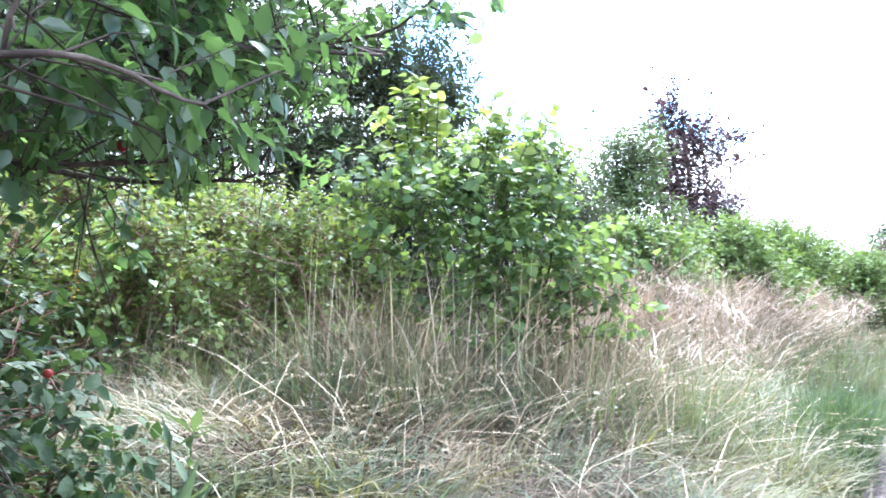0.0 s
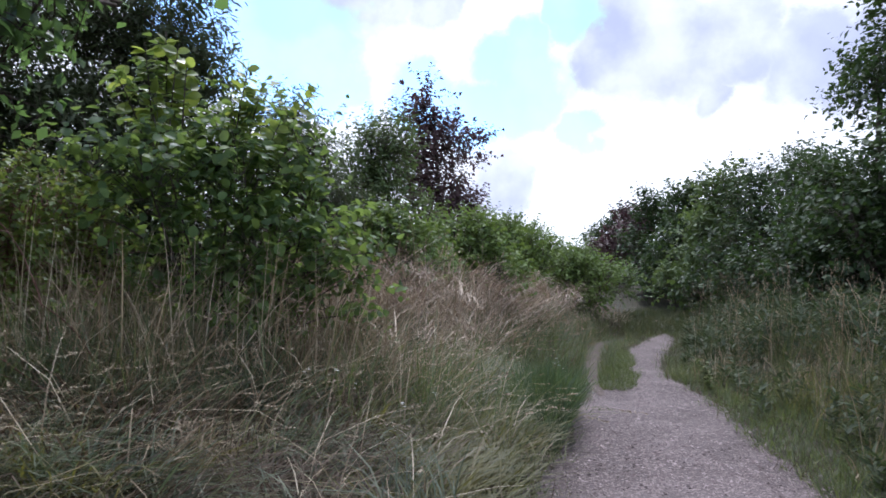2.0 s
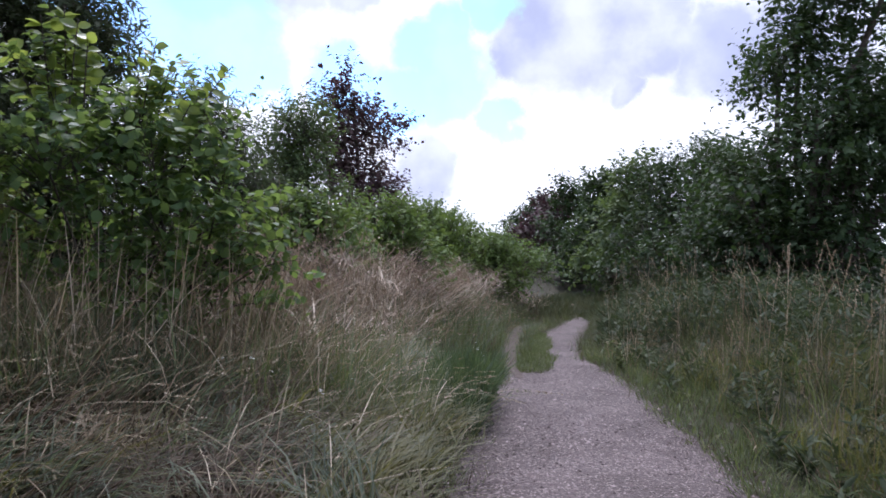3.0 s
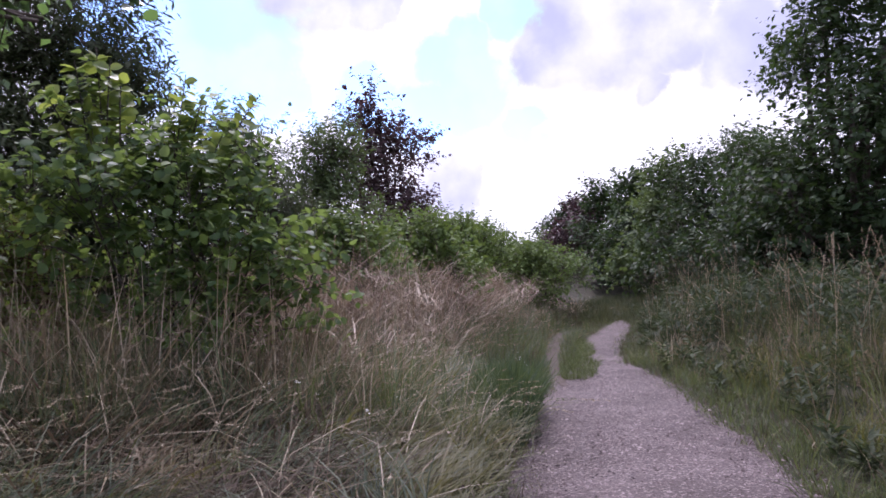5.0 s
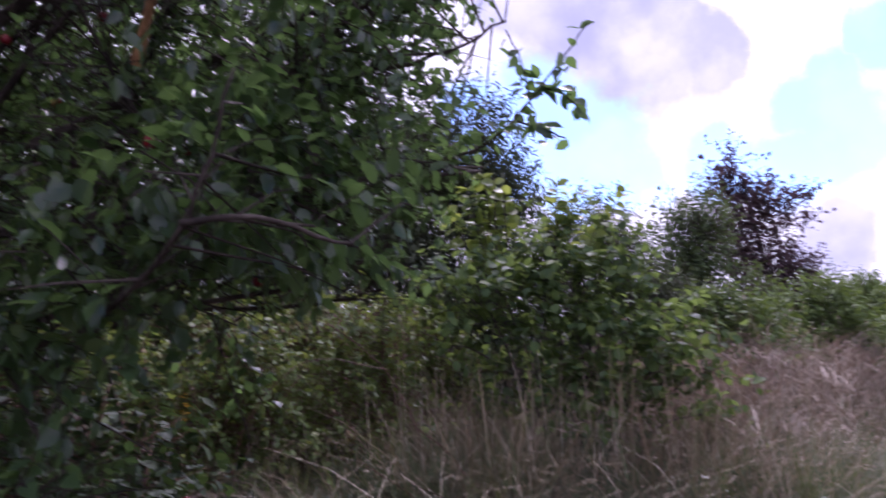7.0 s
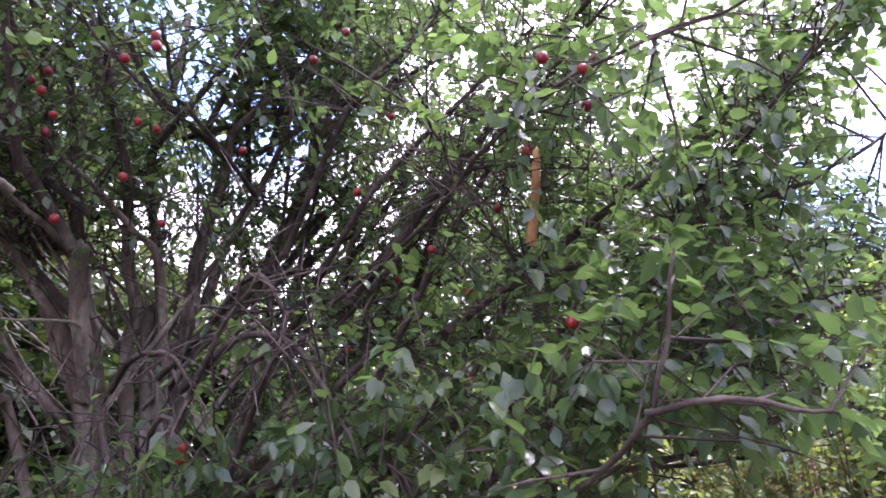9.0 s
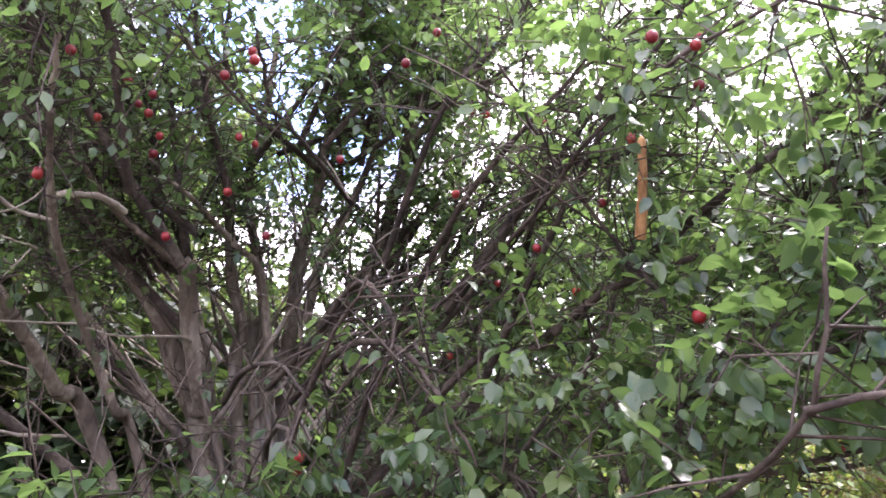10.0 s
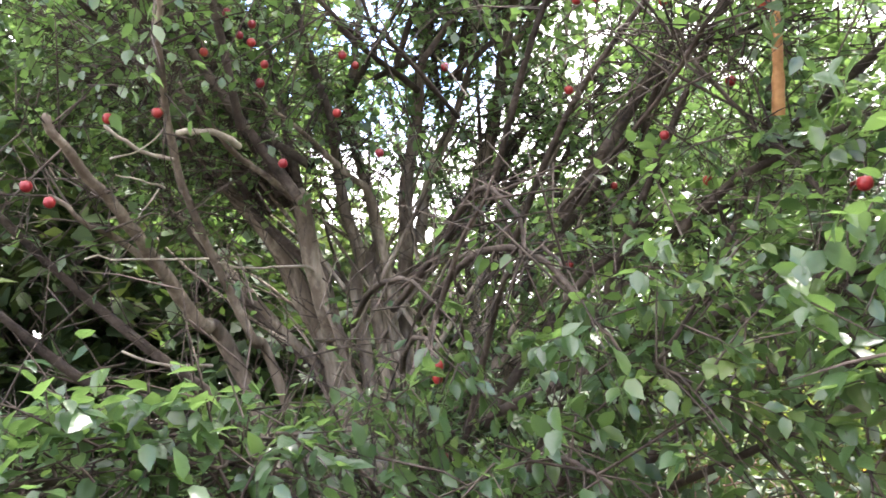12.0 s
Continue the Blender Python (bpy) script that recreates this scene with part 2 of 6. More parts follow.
M_PLUM_LEAF = leaf_material("plum_leaf", [(0.0, (0.018, 0.038, 0.02)), (0.45, (0.032, 0.066, 0.03)), (0.8, (0.052, 0.094, 0.037)), (1.0, (0.10, 0.14, 0.045))], (0.28, 0.47, 0.11), 0.42, 0.29, 1.6, gloss=0.58, vary=0.6)
M_HAZEL_LEAF = leaf_material("hazel_leaf", [(0.0, (0.024, 0.052, 0.023)), (0.4, (0.048, 0.092, 0.036)), (0.75, (0.085, 0.14, 0.048)), (1.0, (0.15, 0.21, 0.065))], (0.33, 0.46, 0.09), 0.38, 0.55, 0.9, gloss=0.2, vary=0.9)
M_BRAMBLE_LEAF = leaf_material("bramble_leaf", [(0.0, (0.046, 0.082, 0.026)), (0.4, (0.085, 0.132, 0.038)), (0.8, (0.135, 0.185, 0.052)), (0.97, (0.19, 0.21, 0.07)), (1.0, (0.18, 0.11, 0.06))], (0.32, 0.40, 0.06), 0.35, 0.55, 1.2, gloss=0.25, vary=0.8)
M_THORN_LEAF = leaf_material("hawthorn_leaf", [(0.0, (0.04, 0.066, 0.028)), (0.5, (0.078, 0.118, 0.05)), (1.0, (0.14, 0.18, 0.08))], (0.2, 0.28, 0.05), 0.25, 0.6, 0.5, gloss=0.2)
M_WILLOW_LEAF = leaf_material("grey_green_leaf", [(0.0, (0.022, 0.033, 0.018)), (0.5, (0.043, 0.057, 0.03)), (1.0, (0.08, 0.095, 0.05))], (0.14, 0.2, 0.06), 0.2, 0.65, 0.6, gloss=0.15)
M_PURPLE_LEAF = leaf_material("purple_leaf", [(0.0, (0.03, 0.018, 0.022)), (0.5, (0.065, 0.038, 0.044)), (0.85, (0.09, 0.065, 0.055)), (1.0, (0.08, 0.09, 0.045))], (0.14, 0.05, 0.06), 0.2, 0.55, 0.8, gloss=0.25)
# dark green leaf; shade of hedges and scrub is put into its colour
M_DARK_SHADE_LEAF = leaf_material("dark_leaf_with_shade", [(0.0, (0.012, 0.024, 0.010)), (0.5, (0.024, 0.046, 0.018)), (1.0, (0.05, 0.08, 0.03))], (0.12, 0.2, 0.04), 0.2, 0.6, 0.35, gloss=0.2)
# light green leaf; beyond brambles and plum tree it also stands in for sunlight
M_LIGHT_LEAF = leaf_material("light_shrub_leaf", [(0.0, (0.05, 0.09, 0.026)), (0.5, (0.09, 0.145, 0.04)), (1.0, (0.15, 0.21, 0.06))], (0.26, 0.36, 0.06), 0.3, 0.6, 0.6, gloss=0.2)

M_DRY = leaf_material("dry_grass", [(0.0, (0.085, 0.062, 0.039)), (0.4, (0.205, 0.157, 0.103)), (0.75, (0.32, 0.255, 0.175)), (1.0, (0.52, 0.445, 0.33))], (0.4, 0.3, 0.18), 0.2, 0.6, 0.8, gloss=0.2, vary=0.75)
M_ROSY = leaf_material("rosy_seed_grass", [(0.0, (0.09, 0.068, 0.05)), (0.35, (0.21, 0.16, 0.118)), (0.7, (0.36, 0.285, 0.215)), (1.0, (0.60, 0.51, 0.41))], (0.42, 0.29, 0.2), 0.2, 0.6, 0.8, gloss=0.2, vary=1.1)
M_GRASS = leaf_material("green_grass", [(0.0, (0.034, 0.05, 0.024)), (0.45, (0.07, 0.093, 0.04)), (0.8, (0.125, 0.142, 0.062)), (1.0, (0.20, 0.20, 0.10))], (0.26, 0.32, 0.08), 0.28, 0.5, 0.9, gloss=0.2, vary=0.9)
M_BLUEGRASS = leaf_material("grey_green_grass", [(0.0, (0.034, 0.048, 0.033)), (0.5, (0.082, 0.103, 0.069)), (1.0, (0.19, 0.205, 0.14))], (0.25, 0.32, 0.14), 0.3, 0.5, 0.9, gloss=0.2, vary=0.9)
M_THATCH = leaf_material("brown_thatch", [(0.0, (0.028, 0.019, 0.014)), (0.5, (0.082, 0.058, 0.042)), (1.0, (0.23, 0.18, 0.13))], (0.2, 0.13, 0.07), 0.12, 0.7, 1.2, gloss=0.2, vary=0.75)
M_STRAW = leaf_material("pale_straw", [(0.0, (0.16, 0.122, 0.08)), (0.5, (0.29, 0.235, 0.16)), (1.0, (0.55, 0.475, 0.36))], (0.4, 0.32, 0.2), 0.15, 0.6, 1.0, gloss=0.2, vary=1.1)
M_YELLOWGREEN = leaf_material("yellow_green_herb", [(0.0, (0.052, 0.06, 0.024)), (0.5, (0.092, 0.095, 0.04)), (1.0, (0.17, 0.155, 0.075))], (0.36, 0.34, 0.05), 0.28, 0.5, 1.5, gloss=0.2, vary=0.75)

M_TUFT = leaf_material("fresh_tuft_grass", [(0.0, (0.022, 0.042, 0.026)), (0.5, (0.046, 0.078, 0.045)), (1.0, (0.10, 0.135, 0.075))], (0.2, 0.28, 0.06), 0.25, 0.5, 0.9, gloss=0.2, vary=0.6)
# dark olive grass; the soft shade on the verge is put into the colour
M_VERGE = leaf_material("dark_verge_grass_with_shade", [(0.0, (0.024, 0.034, 0.018)), (0.5, (0.052, 0.06, 0.032)), (0.85, (0.092, 0.09, 0.048)), (1.0, (0.16, 0.13, 0.075))], (0.16, 0.2, 0.06), 0.22, 0.55, 0.8, gloss=0.2, vary=0.75)
# yellow-green tip leaves; the glow of light from behind is in the colour
M_HAZEL_TIP_BACKLIT = leaf_material("young_hazel_leaf_backlit", [(0.0, (0.08, 0.13, 0.028)), (0.5, (0.14, 0.20, 0.04)), (1.0, (0.22, 0.28, 0.06))], (0.46, 0.54, 0.09), 0.5, 0.42, 0.9, True)


def plum_skin():
    m, n, l = material("plum_skin")
    where = n.new("ShaderNodeTexCoord").outputs["Object"]
    rnd = n.new("ShaderNodeObjectInfo").outputs["Random"]
    noi = n.new("ShaderNodeTexNoise")
    noi.inputs["Scale"].default_value, noi.inputs["Detail"].default_value = 45.0, 3.0
    l.new(where, noi.inputs["Vector"])
    add = n.new("ShaderNodeMath")
    add.operation = "MULTIPLY_ADD"
    add.inputs[1].default_value, add.inputs[2].default_value = 0.6, -0.1
    l.new(noi.outputs["Fac"], add.inputs[0])
    tot = n.new("ShaderNodeMath")
    tot.operation = "MULTIPLY_ADD"
    tot.inputs[1].default_value = 0.62
    l.new(rnd, tot.inputs[0])
    l.new(add.outputs[0], tot.inputs[2])
    col = ramp(n, l, tot.outputs[0], [(0.05, (0.075, 0.005, 0.01)), (0.5, (0.15, 0.009, 0.013)), (0.82, (0.20, 0.02, 0.015)), (1.0, (0.30, 0.09, 0.028))])
    p = n.new("ShaderNodeBsdfPrincipled")
    l.new(col, p.inputs["Base Color"])
    p.inputs["Roughness"].default_value = 0.4
    p.inputs["Specular IOR Level"].default_value = 0.3
    p.inputs["Subsurface Weight"].default_value = 0.0
    l.new(p.outputs[0], n.new("ShaderNodeOutputMaterial").inputs[0])
    return m


M_PLUM = plum_skin()


def plain_material(name, colour, rough=0.6):
    return rough_material(name, [(0.2, tuple(c * 0.75 for c in colour)), (0.5, colour), (0.8, tuple(min(1, c * 1.15) for c in colour))], 20.0, rough, 90.0, 0.2, 0.002)


M_WHITE = plain_material("white_petal", (0.78, 0.78, 0.74))
M_YELLOW = plain_material("yellow_petal", (0.75, 0.48, 0.03))

M_PLUM_LEAF_ONE = leaf_material("plum_leaf_single", [(0.0, (0.018, 0.038, 0.02)), (0.45, (0.032, 0.066, 0.03)), (0.8, (0.052, 0.094, 0.037)), (1.0, (0.10, 0.14, 0.045))], (0.28, 0.47, 0.11), 0.42, 0.29, 1.6, single=True, gloss=0.58, vary=0.6)
M_HAZEL_LEAF_ONE = leaf_material("hazel_leaf_single", [(0.0, (0.034, 0.066, 0.026)), (0.4, (0.064, 0.115, 0.038)), (0.75, (0.105, 0.165, 0.05)), (1.0, (0.17, 0.23, 0.065))], (0.36, 0.48, 0.08), 0.4, 0.55, 0.9, True, 0.2, 0.8)

# ---- mesh helpers ----
RNG = np.random.default_rng(7)


def unit(v):
    return v / np.maximum(np.linalg.norm(v, axis=-1, keepdims=True), 1e-9)


def mesh_of(name, chunks, smooth=False):
    """One mesh from chunks of (vertices n x 3, triangles m x 3)."""
    base, vs, fs = 0, [], []
    for v, f in chunks:
        if len(v) == 0:
            continue
        vs.append(v)
        fs.append(f + base)
        base += len(v)
    v, f = np.concatenate(vs).astype(np.float32), np.concatenate(fs).astype(np.int32)
    me = bpy.data.meshes.new(name)
    me.vertices.add(len(v))
    me.vertices.foreach_set("co", v.ravel())
    me.loops.add(f.size)
    me.loops.foreach_set("vertex_index", f.ravel())
    me.polygons.add(len(f))
    me.polygons.foreach_set("loop_start", np.arange(0, f.size, 3, dtype=np.int32))
    me.polygons.foreach_set("loop_total", np.full(len(f), 3, dtype=np.int32))
    if smooth:
        me.polygons.foreach_set("use_smooth", np.ones(len(f), dtype=bool))
    me.update(calc_edges=True)
    return me


def part(name, chunks, mat, parent=None, label="", smooth=False, kind=""):
    me = mesh_of(name, chunks, smooth)
    me.materials.append(mat)
    ob = new(name, me)
    if parent is not None:
        ob.parent = parent
        ob.matrix_parent_inverse = Matrix.Translation(-parent.location)
    return tagged(ob, label, kind=kind)


def thing(name, at, label, category, group="", kind=""):
    ob = new(name)
    ob.empty_display_size = 0.2
    ob.location = at
    return tagged(ob, label, category, group, kind)


def tube(points, r0, r1, sides=6, wobble=0.0):
    """A tapered limb along a smooth line through the points."""
    pts = np.array(points, float)
    n = 5 * (len(pts) - 1) + 1
    t = np.linspace(0, len(pts) - 1, n)
    i = np.clip(t.astype(int), 0, len(pts) - 2)
    u = (t - i)[:, None]
    ext = np.vstack([2 * pts[0] - pts[1], pts, 2 * pts[-1] - pts[-2]])
    a, b, c, d = ext[i], ext[i + 1], ext[i + 2], ext[i + 3]
    line = 0.5 * (2 * b + (c - a) * u + (2 * a - 5 * b + 4 * c - d) * u ** 2 + (3 * b - a - 3 * c + d) * u ** 3)
    if wobble:
        line = line + RNG.normal(0, wobble, line.shape) * np.linspace(0, 1, n)[:, None]
    tang = unit(np.gradient(line, axis=0))
    side = unit(np.cross(tang, np.array([0.31, 0.17, 0.93])))
    up = np.cross(side, tang)
    rad = np.linspace(r0, r1, n) * (1 + (RNG.normal(0, 0.06, n) if sides > 4 else 0))
    ang = np.linspace(0, 2 * np.pi, sides, endpoint=False)
    ring = line[:, None] + rad[:, None, None] * (np.cos(ang)[None, :, None] * side[:, None] + np.sin(ang)[None, :, None] * up[:, None])
    v = np.vstack([ring.reshape(-1, 3), line[-1:] + tang[-1:] * r1])
    f = []
    for k in range(n - 1):
        for s in range(sides):
            p, q = k * sides + s, k * sides + (s + 1) % sides
            f += [(p, q, q + sides), (p, q + sides, p + sides)]
    f += [((n - 1) * sides + s, (n - 1) * sides + (s + 1) % sides, len(v) - 1) for s in range(sides)]
    return v, np.array(f), line


def straws(start, way, length, radius, sag):
    """Many thin straight twigs at once: three-sided spikes."""
    n = len(start)
    s = unit(np.cross(way, np.array([0.2, 0.5, 0.84])))
    u = np.cross(s, way)
    ang = np.array([0, 2.094, 4.189])
    ring = start[:, None] + radius[:, None, None] * (np.cos(ang)[None, :, None] * s[:, None] + np.sin(ang)[None, :, None] * u[:, None])
    tip = start + way * length[:, None] - np.array([0, 0, 1.0]) * (sag * length)[:, None]
    v = np.concatenate([ring, tip[:, None]], 1).reshape(-1, 3)
    f = (np.array([(0, 1, 3), (1, 2, 3), (2, 0, 3)])[None] + 4 * np.arange(n)[:, None, None]).reshape(-1, 3)
    return v, f


def twigs(start, way, length, radius, sag):
    """Many thin three-sided twigs at once, drawn out to a point."""
    n = len(start)
    s = unit(np.cross(way, np.array([0.2, 0.5, 0.84])))
    u = np.cross(s, way)
    ang = np.array([0, 2.094, 4.189])
    out = []
    for t, k in ((0.0, 1.0), (0.55, 0.65)):
        c = start + way * (length * t)[:, None] + np.array([0, 0, -1.0]) * (sag * length * t * t)[:, None]
        out.append(c[:, None] + (radius * k)[:, None, None] * (np.cos(ang)[None, :, None] * s[:, None] + np.sin(ang)[None, :, None] * u[:, None]))
    tip = start + way * length[:, None] + np.array([0, 0, -1.0]) * (sag * length)[:, None]
    v = np.concatenate([out[0], out[1], tip[:, None]], 1).reshape(-1, 3)
    f0 = []
    for a in range(3):
        b = (a + 1) % 3
        f0 += [(a, b, b + 3), (a, b + 3, a + 3), (a + 3, b + 3, 6)]
    f = (np.array(f0)[None] + 7 * np.arange(n)[:, None, None]).reshape(-1, 3)
    return v, f


def blade(outline):
    """A leaf folded along its midrib and curled down, from (x, half width, lift) rows between foot and tip."""
    v = [(0, 0, 0)]
    f = []
    mids = [0]
    for x, w, z in outline:
        v += [(x, 0, -0.03 - 0.17 * x * x), (x, w, z - 0.17 * x * x), (x, -w, z - 0.17 * x * x)]
    v.append((1, 0, -0.23))
    tip = len(v) - 1
    k = len(outline)
    f += [(0, 1, 2), (0, 3, 1)]
    for i in range(k - 1):
        m, q = 1 + 3 * i, 4 + 3 * i
        f += [(m, q, m + 1), (q, q + 1, m + 1), (m, m + 2, q), (q, m + 2, q + 2)]
    m = 1 + 3 * (k - 1)
    f += [(m, tip, m + 1), (m, m + 2, tip)]
    return np.array(v, float), np.array(f)


OVATE = blade([(0.24, 0.28, 0.05), (0.6, 0.27, 0.05)])
ROUND = blade([(0.10, 0.22, 0.03), (0.38, 0.41, 0.06), (0.66, 0.38, 0.05), (0.86, 0.2, 0.0)])
NARROW = blade([(0.35, 0.12, 0.04)])
SMALL = (np.array([(0, 0, 0), (0.5, 0.32, 0.08), (0.5, -0.32, 0.08), (1, 0, -0.04), (0.5, 0, -0.03)], float), np.array([(0, 4, 1), (4, 3, 1), (0, 2, 4), (4, 2, 3)]))
NEEDLE = (np.array([(0, 0, 0), (0.4, 0.13, 0.04), (0.4, -0.13, 0.04), (1, 0, -0.05)], float), np.array([(0, 3, 1), (0, 2, 3)]))
KITE = (np.array([(0, 0, 0), (0.45, 0.34, 0.07), (0.45, -0.34, 0.07), (1, 0, -0.05)], float), np.array([(0, 3, 1), (0, 2, 3)]))


def leaf_frames(origin, axis, normal):
    axis = unit(axis)
    b = unit(np.cross(normal, axis))
    return axis, b, np.cross(axis, b)


def leaves(origin, axis, normal, size, form):
    a, b, c = leaf_frames(origin, axis, normal)
    tv, tf = form
    v = origin[:, None] + size[:, None, None] * (tv[None, :, 0:1] * a[:, None] + tv[None, :, 1:2] * b[:, None] + tv[None, :, 2:3] * c[:, None])
    f = (tf[None] + len(tv) * np.arange(len(origin))[:, None, None]).reshape(-1, 3)
    return v.reshape(-1, 3), f


def leaf_parts(root, origin, axis, normal, size, form, mat):
    """Single leaves that can be told apart, each an object on one shared mesh."""
    me = mesh_of("leaf", [form])
    me.materials.append(mat)
    a, b, c = leaf_frames(origin, axis, normal)
    inv = Matrix.Translation(-root.location)
    for k in range(len(origin)):
        ob = new("leaf", me)
        ob.parent, ob.matrix_parent_inverse = root, inv
        s = float(size[k])
        m = Matrix([[a[k][r] * s, b[k][r] * s, c[k][r] * s, origin[k][r]] for r in range(3)] + [[0, 0, 0, 1]])
        ob.matrix_basis = m


def along_shoots(start, way, length, sag, per, droop=0.35, spread=0.9, first=0.15):
    """Leaf feet, axes and normals, set in turn round each shoot."""
    n = len(start)
    t = np.tile(np.linspace(first, 1.0, per), n) + RNG.normal(0, 0.03, n * per)
    k = np.repeat(np.arange(n), per)
    s, w, L = start[k], way[k], length[k]
    o = s + w * (L * t)[:, None] - np.array([0, 0, 1.0]) * (sag[k] * L * t * t)[:, None]
    r = unit(RNG.normal(0, 1, (n * per, 3)))
    sidew = unit(np.cross(w, r))
    axis = unit(w * (1 - spread * 0.6) + sidew * spread - np.array([0, 0, droop]) + RNG.normal(0, 0.15, (n * per, 3)))
    normal = unit(np.array([0, 0, 1.0]) + RNG.normal(0, 0.45, (n * per, 3)) + 0.25 * w)
    return o, axis, normal


def smoothstep(a, b, x):
    t = np.clip((x - a) / (b - a), 0, 1)
    return t * t * (3 - 2 * t)


# ---- ground and path ----
TRACK = np.array([(-4.6, -7.0, 1.0), (-2.0, -3.4, 1.0), (0.5, 0.0, 0.98), (2.77, 3.24, 0.96), (3.33, 4.08, 0.89), (4.08, 5.25, 0.80), (4.98, 6.5, 0.70),
                  (5.72, 7.6, 0.33), (6.35, 8.6, 0.34), (7.85, 10.35, 0.36), (9.2, 11.7, 0.30), (9.75, 12.3, 0.2), (10.2, 12.9, 0.12), (10.8, 13.6, 0.10), (12.5, 16.0, 0.10), (16.0, 21.0, 0.10)])
SIDE_TRACK = np.array([(4.3, 6.4, 0.10), (4.85, 7.5, 0.09), (5.65, 8.8, 0.10), (6.5, 10.0, 0.13), (7.5, 11.3, 0.12), (8.5, 12.0, 0.06)])


def fine_line(rows, n):
    t = np.linspace(0, len(rows) - 1, n)
    k = np.arange(len(rows))
    return np.stack([np.interp(t, k, rows[:, j]) for j in range(3)], 1)


LINE = fine_line(TRACK, 140)


def off_side_track(x, y):
    best = np.full(np.shape(x), 1e9)
    for cx, cy, w in fine_line(SIDE_TRACK, 40):
        best = np.minimum(best, np.hypot(x - cx, y - cy) - w)
    return best


def off_path(x, y):
    """Distance outside the path's edge, and on which side (1: left of it)."""
    x, y = np.asarray(x, float), np.asarray(y, float)
    best, side = np.full(x.shape, 1e9), np.zeros(x.shape)
    for k in range(len(LINE) - 1):
        ax, ay, aw = LINE[k]
        bx, by, bw = LINE[k + 1]
        dx, dy = bx - ax, by - ay
        t = np.clip(((x - ax) * dx + (y - ay) * dy) / (dx * dx + dy * dy), 0, 1)
        d = np.hypot(x - ax - t * dx, y - ay - t * dy) - (aw + (bw - aw) * t)
        near = d < best
        best = np.where(near, d, best)
        side = np.where(near, np.sign(dx * (y - ay) - dy * (x - ax)), side)
    return best, side


def ground_z(x, y):
    x, y = np.asarray(x, float), np.asarray(y, float)
    d, side = off_path(x, y)
    bank = np.where(side > 0, 0.42, 0.32) * smoothstep(0.05, 2.6, d)
    bank = bank + np.where(side > 0, 0.42, 0.1) * smoothstep(5.2, 8.5, y) * smoothstep(0.5, 3.2, d)
    r = np.hypot(x, y)
    bank = bank * smoothstep(0.0, 0.6, off_side_track(x, y))
    rough = 0.05 * np.sin(1.7 * x + 0.6 * y) * np.sin(1.3 * y - 0.5 * x) + 0.02 * np.sin(5.1 * x) * np.sin(4.3 * y)
    hill = 11.0 * smoothstep(90, 420, r)
    return bank + rough * smoothstep(0.0, 0.8, d) + hill - 0.012


def ground():
    steps = np.concatenate([np.arange(-14, 30, 0.33), [32, 36, 42, 50, 62, 80, 110, 150, 200, 280, 380, 520, 800, 1400, 2600]])
    xs = np.concatenate([-np.array([2600, 1400, 800, 520, 380, 280, 200, 150, 110, 80, 62, 50, 42, 36, 32, 28, 24, 20, 17, 15]), steps])
    gx, gy = np.meshgrid(xs, xs, indexing="ij")
    z = ground_z(gx.ravel(), gy.ravel())
    v = np.stack([gx.ravel(), gy.ravel(), z], 1)
    n = len(xs)
    i, j = np.meshgrid(np.arange(n - 1), np.arange(n - 1), indexing="ij")
    a = (i * n + j).ravel()
    f = np.concatenate([np.stack([a, a + n, a + n + 1], 1), np.stack([a, a + n + 1, a + 1], 1)])
    ob = part("ground", [(v, f)], M_SOIL, smooth=True)
    return tagged(ob, "brown earth and thatch under long grass", "ground", kind="structure")


def strip(rows, n, seed, lift):
    rng = np.random.default_rng(seed)
    line = fine_line(rows, n)
    tang = unit(np.gradient(line[:, :2], axis=0))
    nor = np.stack([-tang[:, 1], tang[:, 0]], 1)
    cols = 9
    jag = [np.convolve(rng.normal(0, 0.14, n + 20), np.hanning(9) / 4.5, "same")[10:-10] for _ in (0, 1)]
    v = []
    for c in range(cols):
        s = -1 + 2 * c / (cols - 1)
        w = line[:, 2] * (1 + (jag[0] if s < 0 else jag[1]))
        p = line[:, :2] + nor * (s * w)[:, None]
        z = lift - 0.022 * (abs(s) > 0.99) + 0.004 * np.sin(1.7 * p[:, 0]) * np.cos(1.3 * p[:, 1]) + 0.006 * (1 - s * s)
        v.append(np.stack([p[:, 0], p[:, 1], z], 1))
    v = np.stack(v, 1).reshape(-1, 3)
    i, j = np.meshgrid(np.arange(n - 1), np.arange(cols - 1), indexing="ij")
    a = (i * cols + j).ravel()
    return v, np.concatenate([np.stack([a, a + cols + 1, a + cols], 1), np.stack([a, a + 1, a + cols + 1], 1)])


def gravel_path():
    ob = part("path", [strip(TRACK, 260, 3, 0.006)], M_GRAVEL, smooth=True)
    tagged(ob, "trodden pinkish-grey gravel footpath", "path", kind="structure")
    ob = part("path", [strip(SIDE_TRACK, 60, 4, 0.003)], M_EARTH, smooth=True)
    tagged(ob, "narrow track of worn brown earth beside the footpath", "path", kind="structure")


